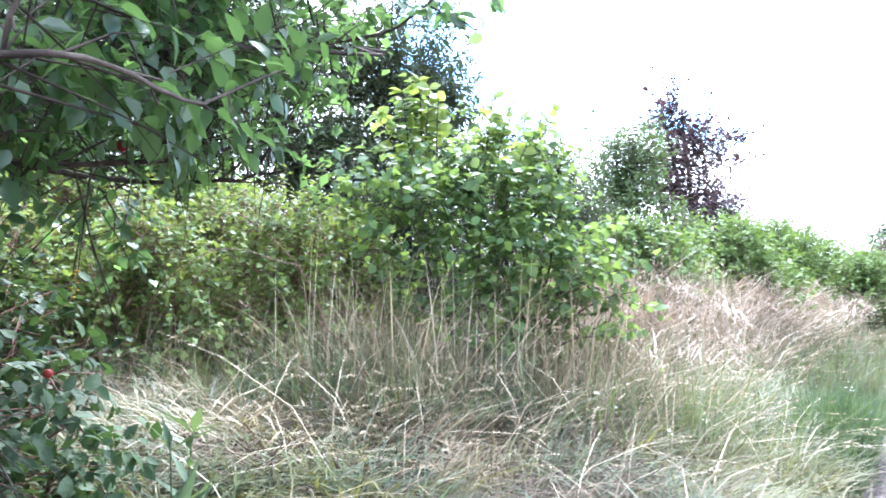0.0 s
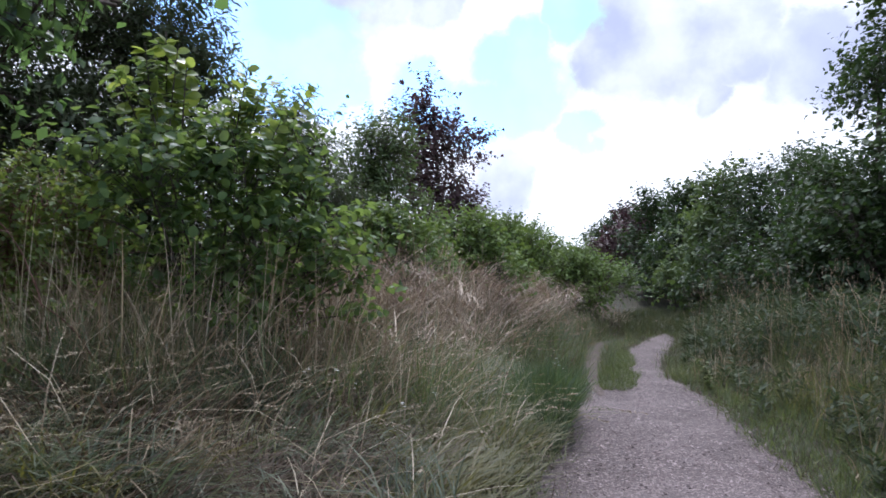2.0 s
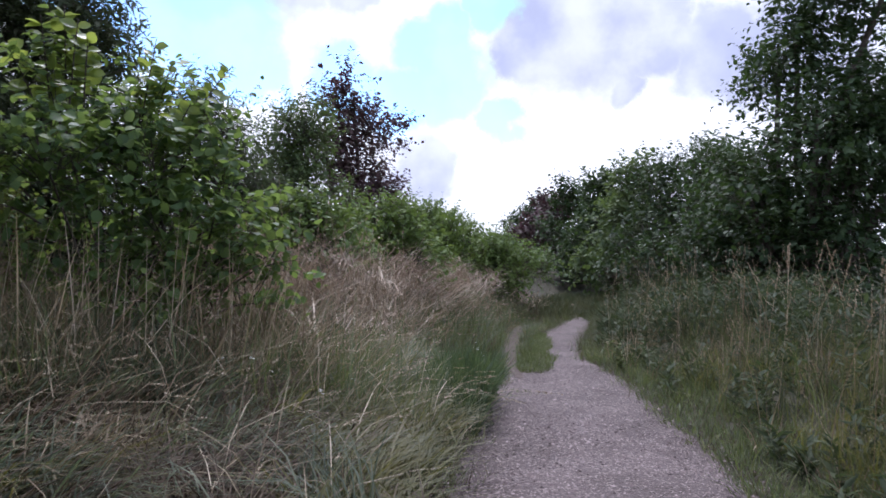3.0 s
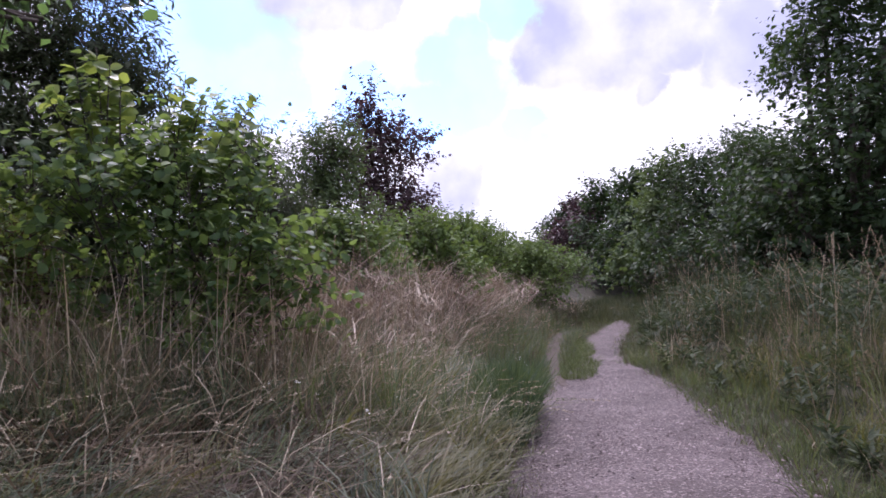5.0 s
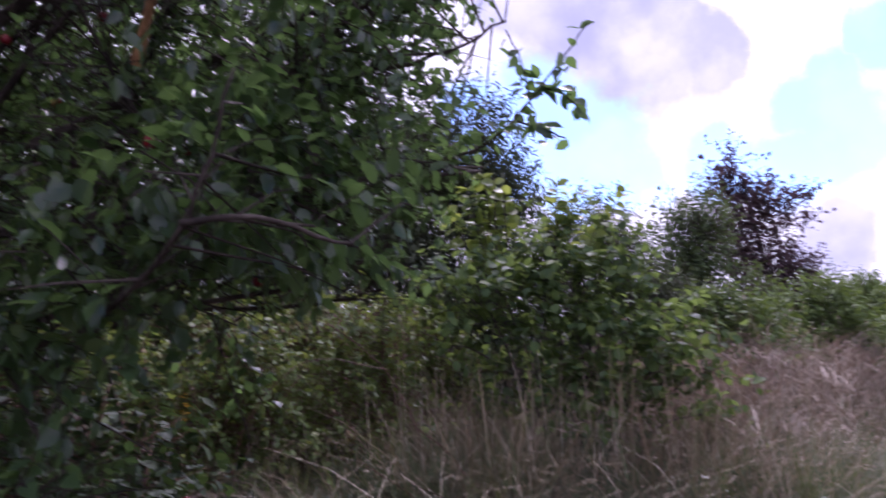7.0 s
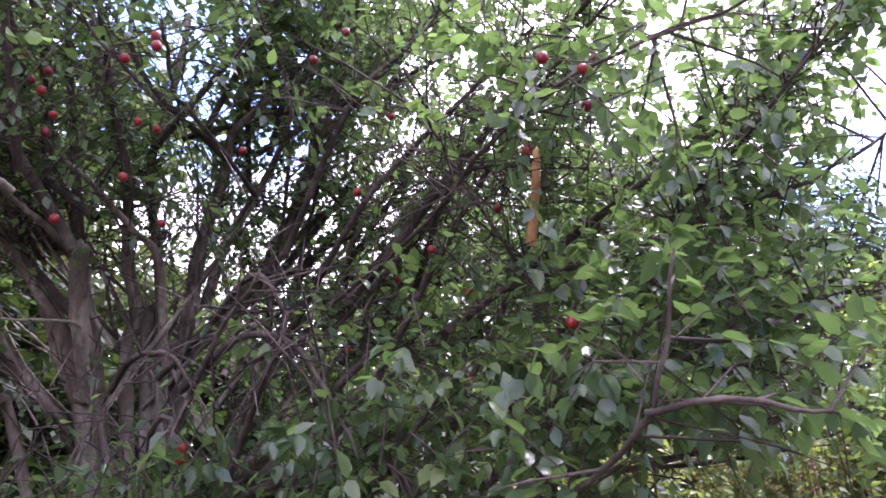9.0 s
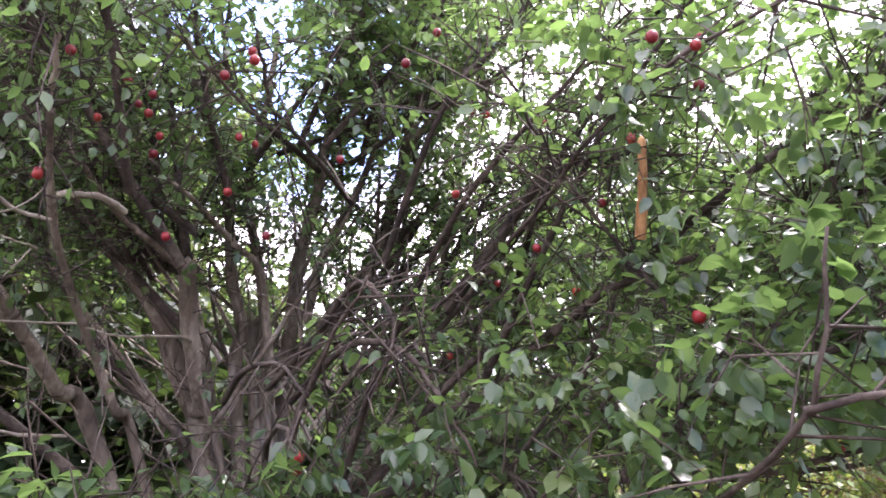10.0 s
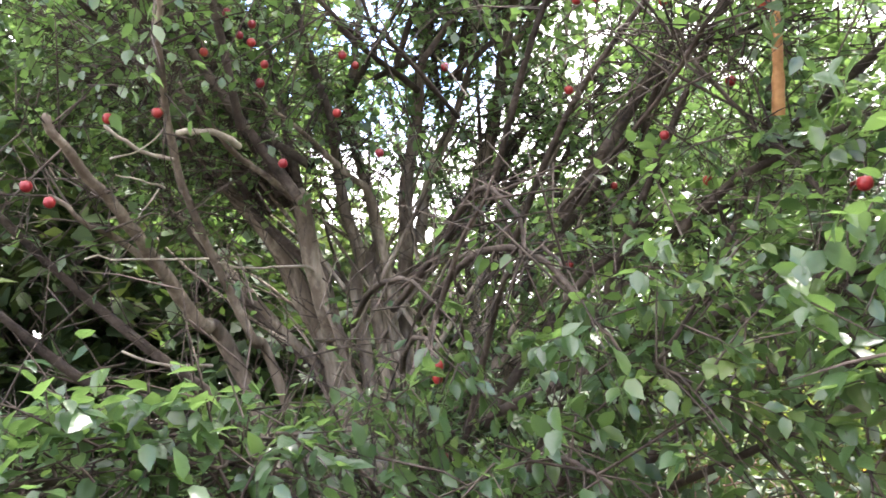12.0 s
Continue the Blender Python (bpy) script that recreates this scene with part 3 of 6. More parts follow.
def pebbles():
    n = 17000
    step = np.linalg.norm(np.diff(LINE[22:97, :2], axis=0), axis=1)
    share = np.cumsum(LINE[22:96, 2] * step / (1 + (np.maximum(0, LINE[22:96, 1] - 3.0) / 3.0) ** 2))
    t = np.interp(RNG.uniform(0, share[-1], n), np.concatenate([[0], share]), np.arange(22, 97))
    i = np.clip(t.astype(int), 0, len(LINE) - 2)
    u = (t - i)[:, None]
    c = LINE[i] * (1 - u) + LINE[i + 1] * u
    tang = unit(LINE[i + 1, :2] - LINE[i, :2])
    s = RNG.uniform(-1.12, 1.12, n)
    x = c[:, 0] - tang[:, 1] * s * c[:, 2]
    y = c[:, 1] + tang[:, 0] * s * c[:, 2]
    base = np.array([(1, 0, 0), (-0.9, 0.1, 0.05), (0.1, 0.8, 0), (-0.1, -0.85, 0), (0.1, 0, 0.6)], float)
    tri = np.array([(0, 2, 4), (2, 1, 4), (1, 3, 4), (3, 0, 4)])
    size = np.exp(RNG.normal(np.log(0.0055), 0.55, n)).clip(0.0025, 0.02)
    ang = RNG.uniform(0, 6.28, n)
    rot = np.stack([np.cos(ang), -np.sin(ang), np.sin(ang), np.cos(ang)], 1).reshape(n, 2, 2)
    v = base[None] * size[:, None, None] * RNG.uniform(0.7, 1.3, (n, 5, 3))
    v[:, :, :2] = np.einsum("nij,nkj->nki", rot, v[:, :, :2])
    v += np.stack([x, y, np.full(n, 0.012)], 1)[:, None]
    f = (tri[None] + 5 * np.arange(n)[:, None, None]).reshape(-1, 3)
    ob = part("gravel", [(v.reshape(-1, 3), f)], M_STONE)
    tagged(ob, "loose pale pebbles and grit on the footpath", "gravel", kind="stuff")


ground()
gravel_path()
pebbles()


# ---- grass ----
def blades(x, y, height, width, lean, turn, lift=0.0, plain=False):
    """Curved blades that taper to a point; lean 0 is upright, 1 bends over, 2 and more lies down."""
    n = len(x)
    base = np.stack([x, y, ground_z(x, y) - 0.02 + lift], 1)
    d = np.stack([np.cos(turn), np.sin(turn), np.zeros(n)], 1)
    face = turn + np.pi / 2 + RNG.normal(0, 0.7, n)
    w = np.stack([np.cos(face), np.sin(face), np.zeros(n)], 1)
    flat = 1 / np.sqrt(1 + lean * lean)
    v = []
    for t, k in ((0.0, 0.9), (0.5, 1.0), (1.0, 0.0)) if plain else ((0.0, 0.8), (0.4, 1.0), (0.75, 0.65), (1.0, 0.0)):
        c = base + d * (height * lean * flat * (0.35 * t + 0.75 * t * t))[:, None] + np.array([0, 0, 1.0]) * (height * flat * (t * (1 + 0.25 * lean) - 0.3 * lean * t * t))[:, None]
        if k:
            v += [c - w * (width * k / 2)[:, None], c + w * (width * k / 2)[:, None]]
        else:
            v.append(c)
    v = np.stack(v, 1)
    f0 = np.array([(0, 1, 3), (0, 3, 2), (2, 3, 4)] if plain else [(0, 1, 3), (0, 3, 2), (2, 3, 5), (2, 5, 4), (4, 5, 6)])
    f = (f0[None] + v.shape[1] * np.arange(n)[:, None, None]).reshape(-1, 3)
    tip = v[:, -1]
    way = unit(v[:, -1] - v[:, -3])
    return (v.reshape(-1, 3), f), tip, way


def spikes(x, y, height, width, lift=0.0):
    """Short straight blades, one triangle each."""
    n = len(x)
    z = ground_z(x, y) - 0.01 + lift
    a, b = RNG.uniform(0, 6.28, n), RNG.uniform(0, 6.28, n)
    c = np.stack([x, y, z], 1)
    w = np.stack([np.cos(a), np.sin(a), np.zeros(n)], 1) * (width / 2)[:, None]
    tip = c + np.stack([np.cos(b) * 0.55, np.sin(b) * 0.55, np.full(n, 0.85)], 1) * height[:, None] * RNG.uniform(0.5, 1.2, (n, 3))
    return np.stack([c - w, c + w, tip], 1).reshape(-1, 3), np.arange(3 * n).reshape(-1, 3)


def seed_heads(tip, way, length, per, size):
    """Loose seed heads: small scales set round the last stretch of each stem."""
    n = len(tip)
    k = np.repeat(np.arange(n), per)
    t = RNG.uniform(0, 1, n * per)
    o = tip[k] - way[k] * (length[k] * t)[:, None] + RNG.normal(0, 0.003, (n * per, 3))
    axis = unit(way[k] + RNG.normal(0, 0.22, (n * per, 3)) - np.array([0, 0, 0.12]))
    return leaves(o, axis, unit(RNG.normal(0, 1, (n * per, 3))), size * RNG.uniform(0.6, 1.4, n * per), KITE)


def scatter(n, x0, x1, y0, y1, keep):
    x, y = RNG.uniform(x0, x1, n), RNG.uniform(y0, y1, n)
    d, s = off_path(x, y)
    ok = keep(x, y, d, s) & (off_side_track(x, y) > 0.06)
    return x[ok], y[ok]


def clumped(x, y, scale):
    return 0.5 + 0.5 * np.sin(x * scale + 1.3 * np.sin(y * scale * 0.7)) * np.sin(y * scale * 0.9 + 1.1 * np.sin(x * scale * 0.6))


def left_side(lo, hi):
    return lambda x, y, d, s: (s > 0) & (d > lo) & (d < hi)


def right_side(lo, hi):
    return lambda x, y, d, s: (s < 0) & (d > lo) & (d < hi)


def sward(name, label, mat, chunks):
    ob = part(name, chunks, mat)
    return tagged(ob, label, "grass", kind="stuff")


def swirl(x, y):
    return 2.4 * np.sin(0.9 * x + 0.5) + 2.0 * np.cos(0.8 * y) + 0.6


def tussocks(x, y, per, height, radius, splay, width, plain=True):
    """Tufts: blades that spring from one foot and lean outward."""
    n = len(x)
    k = np.repeat(np.arange(n), per)
    m = len(k)
    a, q = RNG.uniform(0, 6.28, m), np.sqrt(RNG.uniform(0, 1, m))
    r = radius * RNG.uniform(0.6, 1.4, n)[k]
    h = (height * RNG.uniform(0.65, 1.2, n))[k] * RNG.uniform(0.5, 1.1, m)
    lean = np.abs(RNG.normal(splay, splay * 0.6, m)) * (0.35 + q)
    stray = RNG.uniform(0, 1, m) < 0.22
    lean = np.where(stray, RNG.uniform(0.9, 3.0, m), lean)
    turn = a + RNG.normal(0, 0.5, m) + np.where(stray, RNG.normal(0, 1.5, m), 0)
    return blades(x[k] + r * q * np.cos(a), y[k] + r * q * np.sin(a), h, RNG.uniform(0.6, 1.4, m) * width, lean, turn, 0.0, plain)


def patches(x, y, rows):
    """1 at the middle of each patch (x, y, radius), falling off round it."""
    return np.max([np.exp(-((x - a) ** 2 + (y - b) ** 2) / (r * r)) for a, b, r in rows], axis=0)


def wisps(x, y, per, length, width, lift):
    """Bundles of blades that lie side by side, combed over by wind and feet."""
    n = len(x)
    k = np.repeat(np.arange(n), per)
    m = len(k)
    turn = swirl(x, y) + RNG.normal(0, 1.1, n)
    high = lift * RNG.uniform(0.0, 1.2, n)
    flat = RNG.uniform(1.2, 5.0, n)
    px, py = x[k] + RNG.normal(0, 0.09, m), y[k] + RNG.normal(0, 0.09, m)
    c, _, _ = blades(px, py, (length * RNG.uniform(0.6, 1.4, n))[k] * RNG.uniform(0.5, 1.2, m), width * RNG.uniform(0.4, 1.6, m), flat[k] * RNG.uniform(0.6, 1.4, m),
                     turn[k] + RNG.normal(0, 0.45, m), high[k] + 0.04 * RNG.uniform(0, 1, m), True)
    return c


def flattened_grass():
    brown = [(-0.1, 4.2, 0.85), (0.9, 4.6, 0.5), (-2.2, 4.2, 0.6), (0.5, 5.0, 0.6), (0.3, 3.8, 0.6), (-0.8, 5.2, 0.5), (-1.2, 3.3, 0.4), (0.1, 3.0, 0.55), (-0.4, 4.6, 0.5)]
    grey = [(0.6, 3.6, 0.3), (0.2, 4.6, 0.4), (-0.4, 4.1, 0.3), (0.9, 3.3, 0.3), (-0.5, 3.1, 0.4), (-1.6, 4.6, 0.8), (-0.7, 4.8, 0.4), (-2.2, 3.6, 0.7), (-1.3, 3.0, 0.5)]
    pale = [(-0.55, 3.6, 0.4), (-1.6, 4.1, 0.5), (-2.3, 3.8, 0.7), (1.25, 4.9, 0.45)]
    olive = [(1.3, 3.3, 0.6), (1.2, 4.1, 0.4), (1.6, 3.9, 0.5), (1.9, 4.7, 0.6), (2.0, 5.5, 0.9), (2.5, 6.0, 0.8), (-1.0, 2.7, 0.5), (-1.6, 3.4, 0.6), (-0.3, 3.2, 0.3)]
    for n, mat, where, label, lift in ((950, M_THATCH, brown, "brown flattened thatch of last year's grass", 0.18), (680, M_BLUEGRASS, grey, "grey-green trampled grass lying in swirls", 0.22),
                                       (220, M_DRY, pale, "tan trampled grass lying in swirls", 0.24), (850, M_YELLOWGREEN, olive, "olive trampled grass lying in swirls", 0.18)):
        x, y = scatter(n * 14, -4.2, 3.4, 1.9, 6.6, left_side(0.12, 6))
        p = 0.02 + 0.9 * patches(x, y, where) * (0.35 + 0.65 * clumped(x, y, 4.1))
        ok = RNG.uniform(0, 1, len(x)) < p
        sward("flattened_grass", label, mat, [wisps(x[ok][:n], y[ok][:n], 18, 0.42, 0.007, lift)])
    x, y = scatter(9000, -3.2, 3.2, 2.0, 5.6, left_side(0.2, 6))
    x, y = x[:400], y[:400]
    m = len(x)
    c, tip, way = blades(x, y, RNG.uniform(0.3, 0.95, m), RNG.uniform(0.004, 0.0075, m), RNG.uniform(1.0, 5.0, m), RNG.uniform(0, 6.28, m), RNG.uniform(0.15, 0.32, m))
    sward("flattened_grass", "pale straw lying over the trampled grass", M_STRAW, [c])


def green_grass():
    x, y = scatter(6200, -4.8, 8.5, 1.9, 13.0, left_side(0.05, 5))
    front = smoothstep(4.0, 4.9, y)
    ok = RNG.uniform(0, 1, len(x)) < (0.15 + 0.85 * clumped(x, y, 2.3)) * (0.1 + 0.9 * front)
    x, y, front = x[ok], y[ok], front[ok]
    near = smoothstep(0.0, 0.9, off_path(x, y)[0])
    cut = RNG.uniform(0, 1, len(x)) < 0.5
    for pick, mat, label in ((cut, M_GRASS, "green meadow grass tussocks on the bank"), (~cut, M_BLUEGRASS, "grey-green grass tussocks on the bank")):
        c, _, _ = tussocks(x[pick], y[pick], 16, (0.28 + 0.36 * front[pick]) * (0.45 + 0.55 * near[pick]), 0.10, 0.85, 0.0068)
        sward("green_grass", label, mat, [c])
    # taller growth in front of the hazel and the brambles
    x, y = scatter(2200, -4.2, 2.2, 4.3, 5.9, left_side(0.3, 8))
    x, y = x[:560], y[:560]
    for k, mat, label in ((0, M_GRASS, "tall green grass in front of the hazel"), (1, M_BLUEGRASS, "tall grey-green grass in front of the hazel")):
        c, _, _ = tussocks(x[k::2], y[k::2], 20, np.full(len(x[k::2]), 0.85), 0.11, 0.8, 0.0072)
        sward("green_grass", label, mat, [c])
    # pale grass between the trampled patch and the brambles
    x, y = scatter(2600, -3.3, -0.1, 3.7, 4.9, left_side(0.3, 8))
    ok = RNG.uniform(0, 1, len(x)) < 0.25 + 0.75 * clumped(x - 0.6, y, 3.0)
    x, y = x[ok][:520], y[ok][:520]
    for a, b, mat, label in ((0, 280, M_BLUEGRASS, "pale grey-green grass before the brambles"), (280, 420, M_STRAW, "bleached grass before the brambles"), (420, 520, M_GRASS, "fresh green grass before the brambles")):
        c, _, _ = tussocks(x[a:b], y[a:b], 17, 0.38 + 0.4 * smoothstep(3.7, 4.7, y[a:b]), 0.12, 0.75, 0.0052)
        sward("green_grass", label, mat, [c])
    # lush tuft at the path's edge
    x, y = scatter(60000, 1.8, 4.6, 3.8, 7.2, left_side(-0.04, 0.75))
    along = ((x - 3.05) * 0.61 + (y - 5.2) * 0.79) / 0.75
    ok = RNG.uniform(0, 1, len(x)) < 0.9 * np.exp(-along ** 4) * smoothstep(0.55, 0.25, off_path(x, y)[0])
    x, y, along = x[ok], y[ok], along[ok]
    m = len(x)
    c, _, _ = blades(x, y, RNG.uniform(0.25, 0.72, m) * np.exp(-0.4 * along ** 2), RNG.uniform(0.006, 0.014, m), RNG.uniform(0.05, 0.8, m), RNG.uniform(0, 6.28, m))
    sward("green_grass", "lush green grass tuft at the path edge", M_TUFT, [c])
    # yellowing low growth on the slope beside the path
    x, y = scatter(16000, -1.0, 9.5, 2.6, 13.0, left_side(0.06, 1.7))
    ok = RNG.uniform(0, 1, len(x)) < 0.25 + 0.75 * clumped(x + 2, y, 1.7)
    x, y = x[ok][:2500], y[ok][:2500]
    low = 0.14 + 0.2 * smoothstep(0.1, 1.4, off_path(x, y)[0])
    pick = RNG.uniform(0, 1, len(x))
    for a, b, mat, label in ((0.0, 0.5, M_YELLOWGREEN, "yellowing low grass beside the path"), (0.5, 0.8, M_GRASS, "low green grass beside the path"), (0.8, 1.0, M_DRY, "low tan grass beside the path")):
        k = (pick >= a) & (pick < b)
        c, _, _ = tussocks(x[k], y[k], 12, low[k], 0.12, 1.3, 0.0062)
        sward("green_grass", label, mat, [c])


def dry_grass():
    # dry tussocks in front of the hazel
    x, y = scatter(5000, -4.0, 1.8, 4.55, 6.6, left_side(0.3, 8))
    ok = RNG.uniform(0, 1, len(x)) < 0.08 + 0.92 * clumped(x, y, 2.9) ** 1.5
    x, y = x[ok][:250], y[ok][:250]
    c, tip, way = tussocks(x, y, 18, np.full(len(x), 1.15), 0.12, 0.95, 0.0068, False)
    h = seed_heads(tip[::6], way[::6], RNG.uniform(0.06, 0.16, len(tip[::6])), 14, 0.011)
    sward("dry_grass", "tall pale dry grass tussocks with thin seed heads", M_DRY, [c, h])
    # rosy slope, in tussocks of uneven height
    x, y = scatter(16000, -0.6, 12.0, 4.6, 16.5, left_side(0.5, 5.4))
    dd = off_path(x, y)[0]
    cl = clumped(x, y, 2.6)
    ok = (x > 0.5 + 0.5 * (6.5 - np.minimum(y, 6.5))) & (RNG.uniform(0, 1, len(x)) < (0.03 + 0.97 * cl ** 2) * smoothstep(0.8, 1.9, dd))
    x, y, cl = x[ok][:950], y[ok][:950], cl[ok][:950]
    c, tip, way = tussocks(x, y, 17, (0.45 + 0.62 * cl) * RNG.uniform(0.7, 1.25, len(x)) * (1.38 - 0.8 * smoothstep(7.5, 11.5, y)), 0.18, 1.5, 0.0092)
    h = seed_heads(tip[::3], way[::3], RNG.uniform(0.07, 0.2, len(tip[::3])), 9, 0.021)
    sward("seed_grass", "tall rosy-tan grass gone to seed on the bank", M_ROSY, [c, h])
    # swathes of it bent over by the wind
    x, y = scatter(5000, 0.6, 9.5, 4.8, 13.0, left_side(1.2, 4.8))
    ok = RNG.uniform(0, 1, len(x)) < 0.1 + 0.9 * clumped(x, y, 2.6)
    sward("seed_grass", "rosy-tan seed grass bent over in swathes", M_ROSY, [wisps(x[ok][:420], y[ok][:420], 15, 0.6, 0.0105, 0.5)])
    # brown thatch whose colour stands in for the shaded gaps between tussocks
    x, y = scatter(4000, 0.4, 9.5, 4.8, 14.0, left_side(0.5, 5.0))
    ok = RNG.uniform(0, 1, len(x)) < 0.1 + 0.9 * clumped(x + 1.3, y - 0.7, 3.1)
    x, y = x[ok][:420], y[ok][:420]
    c, _, _ = tussocks(x, y, 15, np.full(len(x), 0.5), 0.14, 0.8, 0.006)
    sward("seed_grass", "brown thatch standing in for dark gaps between the seed grass tussocks", M_THATCH, [c])
    # a few tall ones stand out
    x, y = scatter(5000, 0.8, 9.0, 5.0, 12.0, left_side(0.9, 4.6))
    x, y = x[:900], y[:900]
    m = len(x)
    c, tip, way = blades(x, y, RNG.uniform(0.7, 1.25, m) * (1.1 - 0.5 * smoothstep(7.5, 11.0, y)), RNG.uniform(0.004, 0.008, m), np.abs(RNG.normal(0.9, 0.6, m)), RNG.uniform(0, 6.28, m))
    sward("seed_grass", "pale taller grass stalks above the seed grass", M_DRY, [c, seed_heads(tip, way, RNG.uniform(0.1, 0.22, m), 12, 0.017)])
    # straw-coloured arching stalks with heavy heads near the viewer
    x, y = scatter(4000, -2.0, 3.0, 3.0, 5.4, left_side(0.2, 6))
    x, y = x[:200], y[:200]
    m = len(x)
    c, tip, way = blades(x, y, RNG.uniform(0.5, 1.05, m), RNG.uniform(0.004, 0.0065, m), RNG.uniform(0.9, 3.6, m), RNG.normal(0.2, 1.6, m), RNG.uniform(0.14, 0.34, m))
    h = seed_heads(tip, way, RNG.uniform(0.12, 0.24, m), 30, 0.011)
    sward("straw_stalk", "arching straw-coloured grass stalks with heavy heads", M_STRAW, [c, h])
    # coarse bleached stalks, leaning all ways
    x, y = scatter(4000, -3.2, 1.4, 4.5, 5.6, left_side(0.3, 6))
    x, y = x[:1000], y[:1000]
    m = len(x)
    c, _, _ = blades(x, y, RNG.uniform(0.6, 1.5, m), RNG.uniform(0.0035, 0.008, m), np.abs(RNG.normal(0.8, 0.9, m)), RNG.uniform(0, 6.28, m))
    sward("dead_stalk", "coarse bleached dead stalks leaning in the grass", M_STRAW, [c])


def dead_canes():
    # long bleached stems of last year, leaning through the trampled grass
    x, y = scatter(1400, -2.6, 0.9, 3.9, 5.2, left_side(0.3, 6))
    x, y = x[:150], y[:150]
    m = len(x)
    way = unit(np.stack([RNG.normal(-0.15, 0.6, m), RNG.normal(-0.1, 0.35, m), RNG.uniform(0.35, 1.0, m)], 1))
    foot = np.stack([x, y, ground_z(x, y) - 0.02], 1)
    sward("dead_stalk", "long bleached hollow stems leaning through the grass", M_STRAW, [twigs(foot, way, RNG.uniform(0.5, 1.15, m), RNG.uniform(0.0028, 0.005, m), RNG.uniform(0.05, 0.35, m))])


def right_verge():
    x, y = scatter(9500, 1.5, 15, 0.5, 15.0, right_side(0.0, 3.8))
    ok = RNG.uniform(0, 1, len(x)) < 0.25 + 0.75 * clumped(x, y, 2.4)
    x, y = x[ok][:1700], y[ok][:1700]
    dd = off_path(x, y)[0]
    tall = (0.14 + 0.5 * smoothstep(0.1, 1.6, dd)) * RNG.uniform(0.6, 1.3, len(x))
    cut = RNG.uniform(0, 1, len(x)) < 0.6
    for pick, mat, label in ((cut, M_VERGE, "tall green grass tussocks on the verge, shade put into their colour"), (~cut, M_GRASS, "fresh green grass tussocks on the verge")):
        c, _, _ = tussocks(x[pick], y[pick], 14, tall[pick], 0.12, 0.6, 0.0075)
        sward("verge_grass", label, mat, [c])
    x, y = scatter(5000, 1.5, 9, 0.3, 8.0, right_side(-0.05, 0.9))
    x, y = x[:850], y[:850]
    c, _, _ = tussocks(x, y, 13, RNG.uniform(0.08, 0.3, len(x)), 0.12, 1.0, 0.007)
    sward("verge_grass", "low grass creeping from the verge onto the path", M_GRASS, [c])
    x, y = scatter(3000, 2.2, 12, 0.6, 12.0, right_side(0.3, 3.4))
    ok = RNG.uniform(0, 1, len(x)) < clumped(x + 0.8, y, 2.0) ** 2
    x, y = x[ok][:330], y[ok][:330]
    c, _, _ = tussocks(x, y, 13, RNG.uniform(0.3, 0.7, len(x)), 0.12, 0.7, 0.006)
    sward("verge_grass", "brownish dry tussocks among the verge grass", M_DRY, [c])
    # leafy mugwort stems
    x, y = scatter(9000, 2.0, 14, 0.8, 14.0, right_side(0.25, 3.8))
    ok = RNG.uniform(0, 1, len(x)) < clumped(x, y, 1.9) ** 1.6
    x, y = x[ok][:3900], y[ok][:3900]
    m = len(x)
    dd = off_path(x, y)[0]
    tall = (0.2 + 0.62 * smoothstep(0.2, 1.6, dd)) * RNG.uniform(0.75, 1.25, m)
    foot = np.stack([x, y, ground_z(x, y)], 1)
    way = unit(RNG.normal(0, 0.16, (m, 3)) + np.array([0, 0, 1.0]))
    o, axis, normal = along_shoots(foot, way, tall, np.full(m, 0.05), 23, 0.05, 0.85, 0.1)
    sward("mugwort", "tall leafy green mugwort on the verge", M_WILLOW_LEAF, [straws(foot, way, tall, np.full(m, 0.004), np.zeros(m)), leaves(o, axis, normal, RNG.uniform(0.07, 0.15, len(o)), NEEDLE)])
    x, y = scatter(9000, 2.5, 14, 1.0, 14.0, right_side(0.4, 3.6))
    x, y = x[:560], y[:560]
    m = len(x)
    c, tip, way = blades(x, y, RNG.uniform(0.6, 1.45, m), RNG.uniform(0.003, 0.006, m), np.abs(RNG.normal(0.3, 0.3, m)), RNG.uniform(0, 6.28, m))
    h = seed_heads(tip, way, RNG.uniform(0.12, 0.26, m), 26, 0.014)
    sward("verge_grass", "tall tan grass stalks gone to seed on the verge", M_DRY, [c, h])
    # a few stout stalks stand out
    x, y = 7.1 + RNG.normal(0, 0.3, 11), 5.1 + RNG.normal(0, 0.35, 11)
    c, tip, way = blades(x, y, RNG.uniform(1.0, 1.5, 11), RNG.uniform(0.007, 0.011, 11), np.abs(RNG.normal(0.15, 0.15, 11)), RNG.uniform(0, 6.28, 11))
    sward("verge_grass", "stout tan stalks with long seed heads on the verge", M_DRY, [c, seed_heads(tip, way, RNG.uniform(0.25, 0.4, 11), 60, 0.02)])
    # yellowish bedstraw near the bend
    x, y = scatter(30000, 3.2, 8.0, 1.2, 5.4, right_side(0.45, 2.6))
    ok = RNG.uniform(0, 1, len(x)) < clumped(x + 1, y, 1.5) ** 1.5
    x, y = x[ok][:1700], y[ok][:1700]
    m = len(x)
    tall = RNG.uniform(0.25, 0.6, m)
    c, _, _ = blades(x, y, tall, RNG.uniform(0.004, 0.007, m), RNG.uniform(0.2, 1.0, m), RNG.uniform(0, 6.28, m))
    o, axis, normal = along_shoots(np.stack([x, y, ground_z(x, y)], 1), unit(RNG.normal(0, 0.25, (m, 3)) + np.array([0, 0, 1.0])), tall, np.full(m, 0.1), 11, 0.1, 0.9, 0.3)
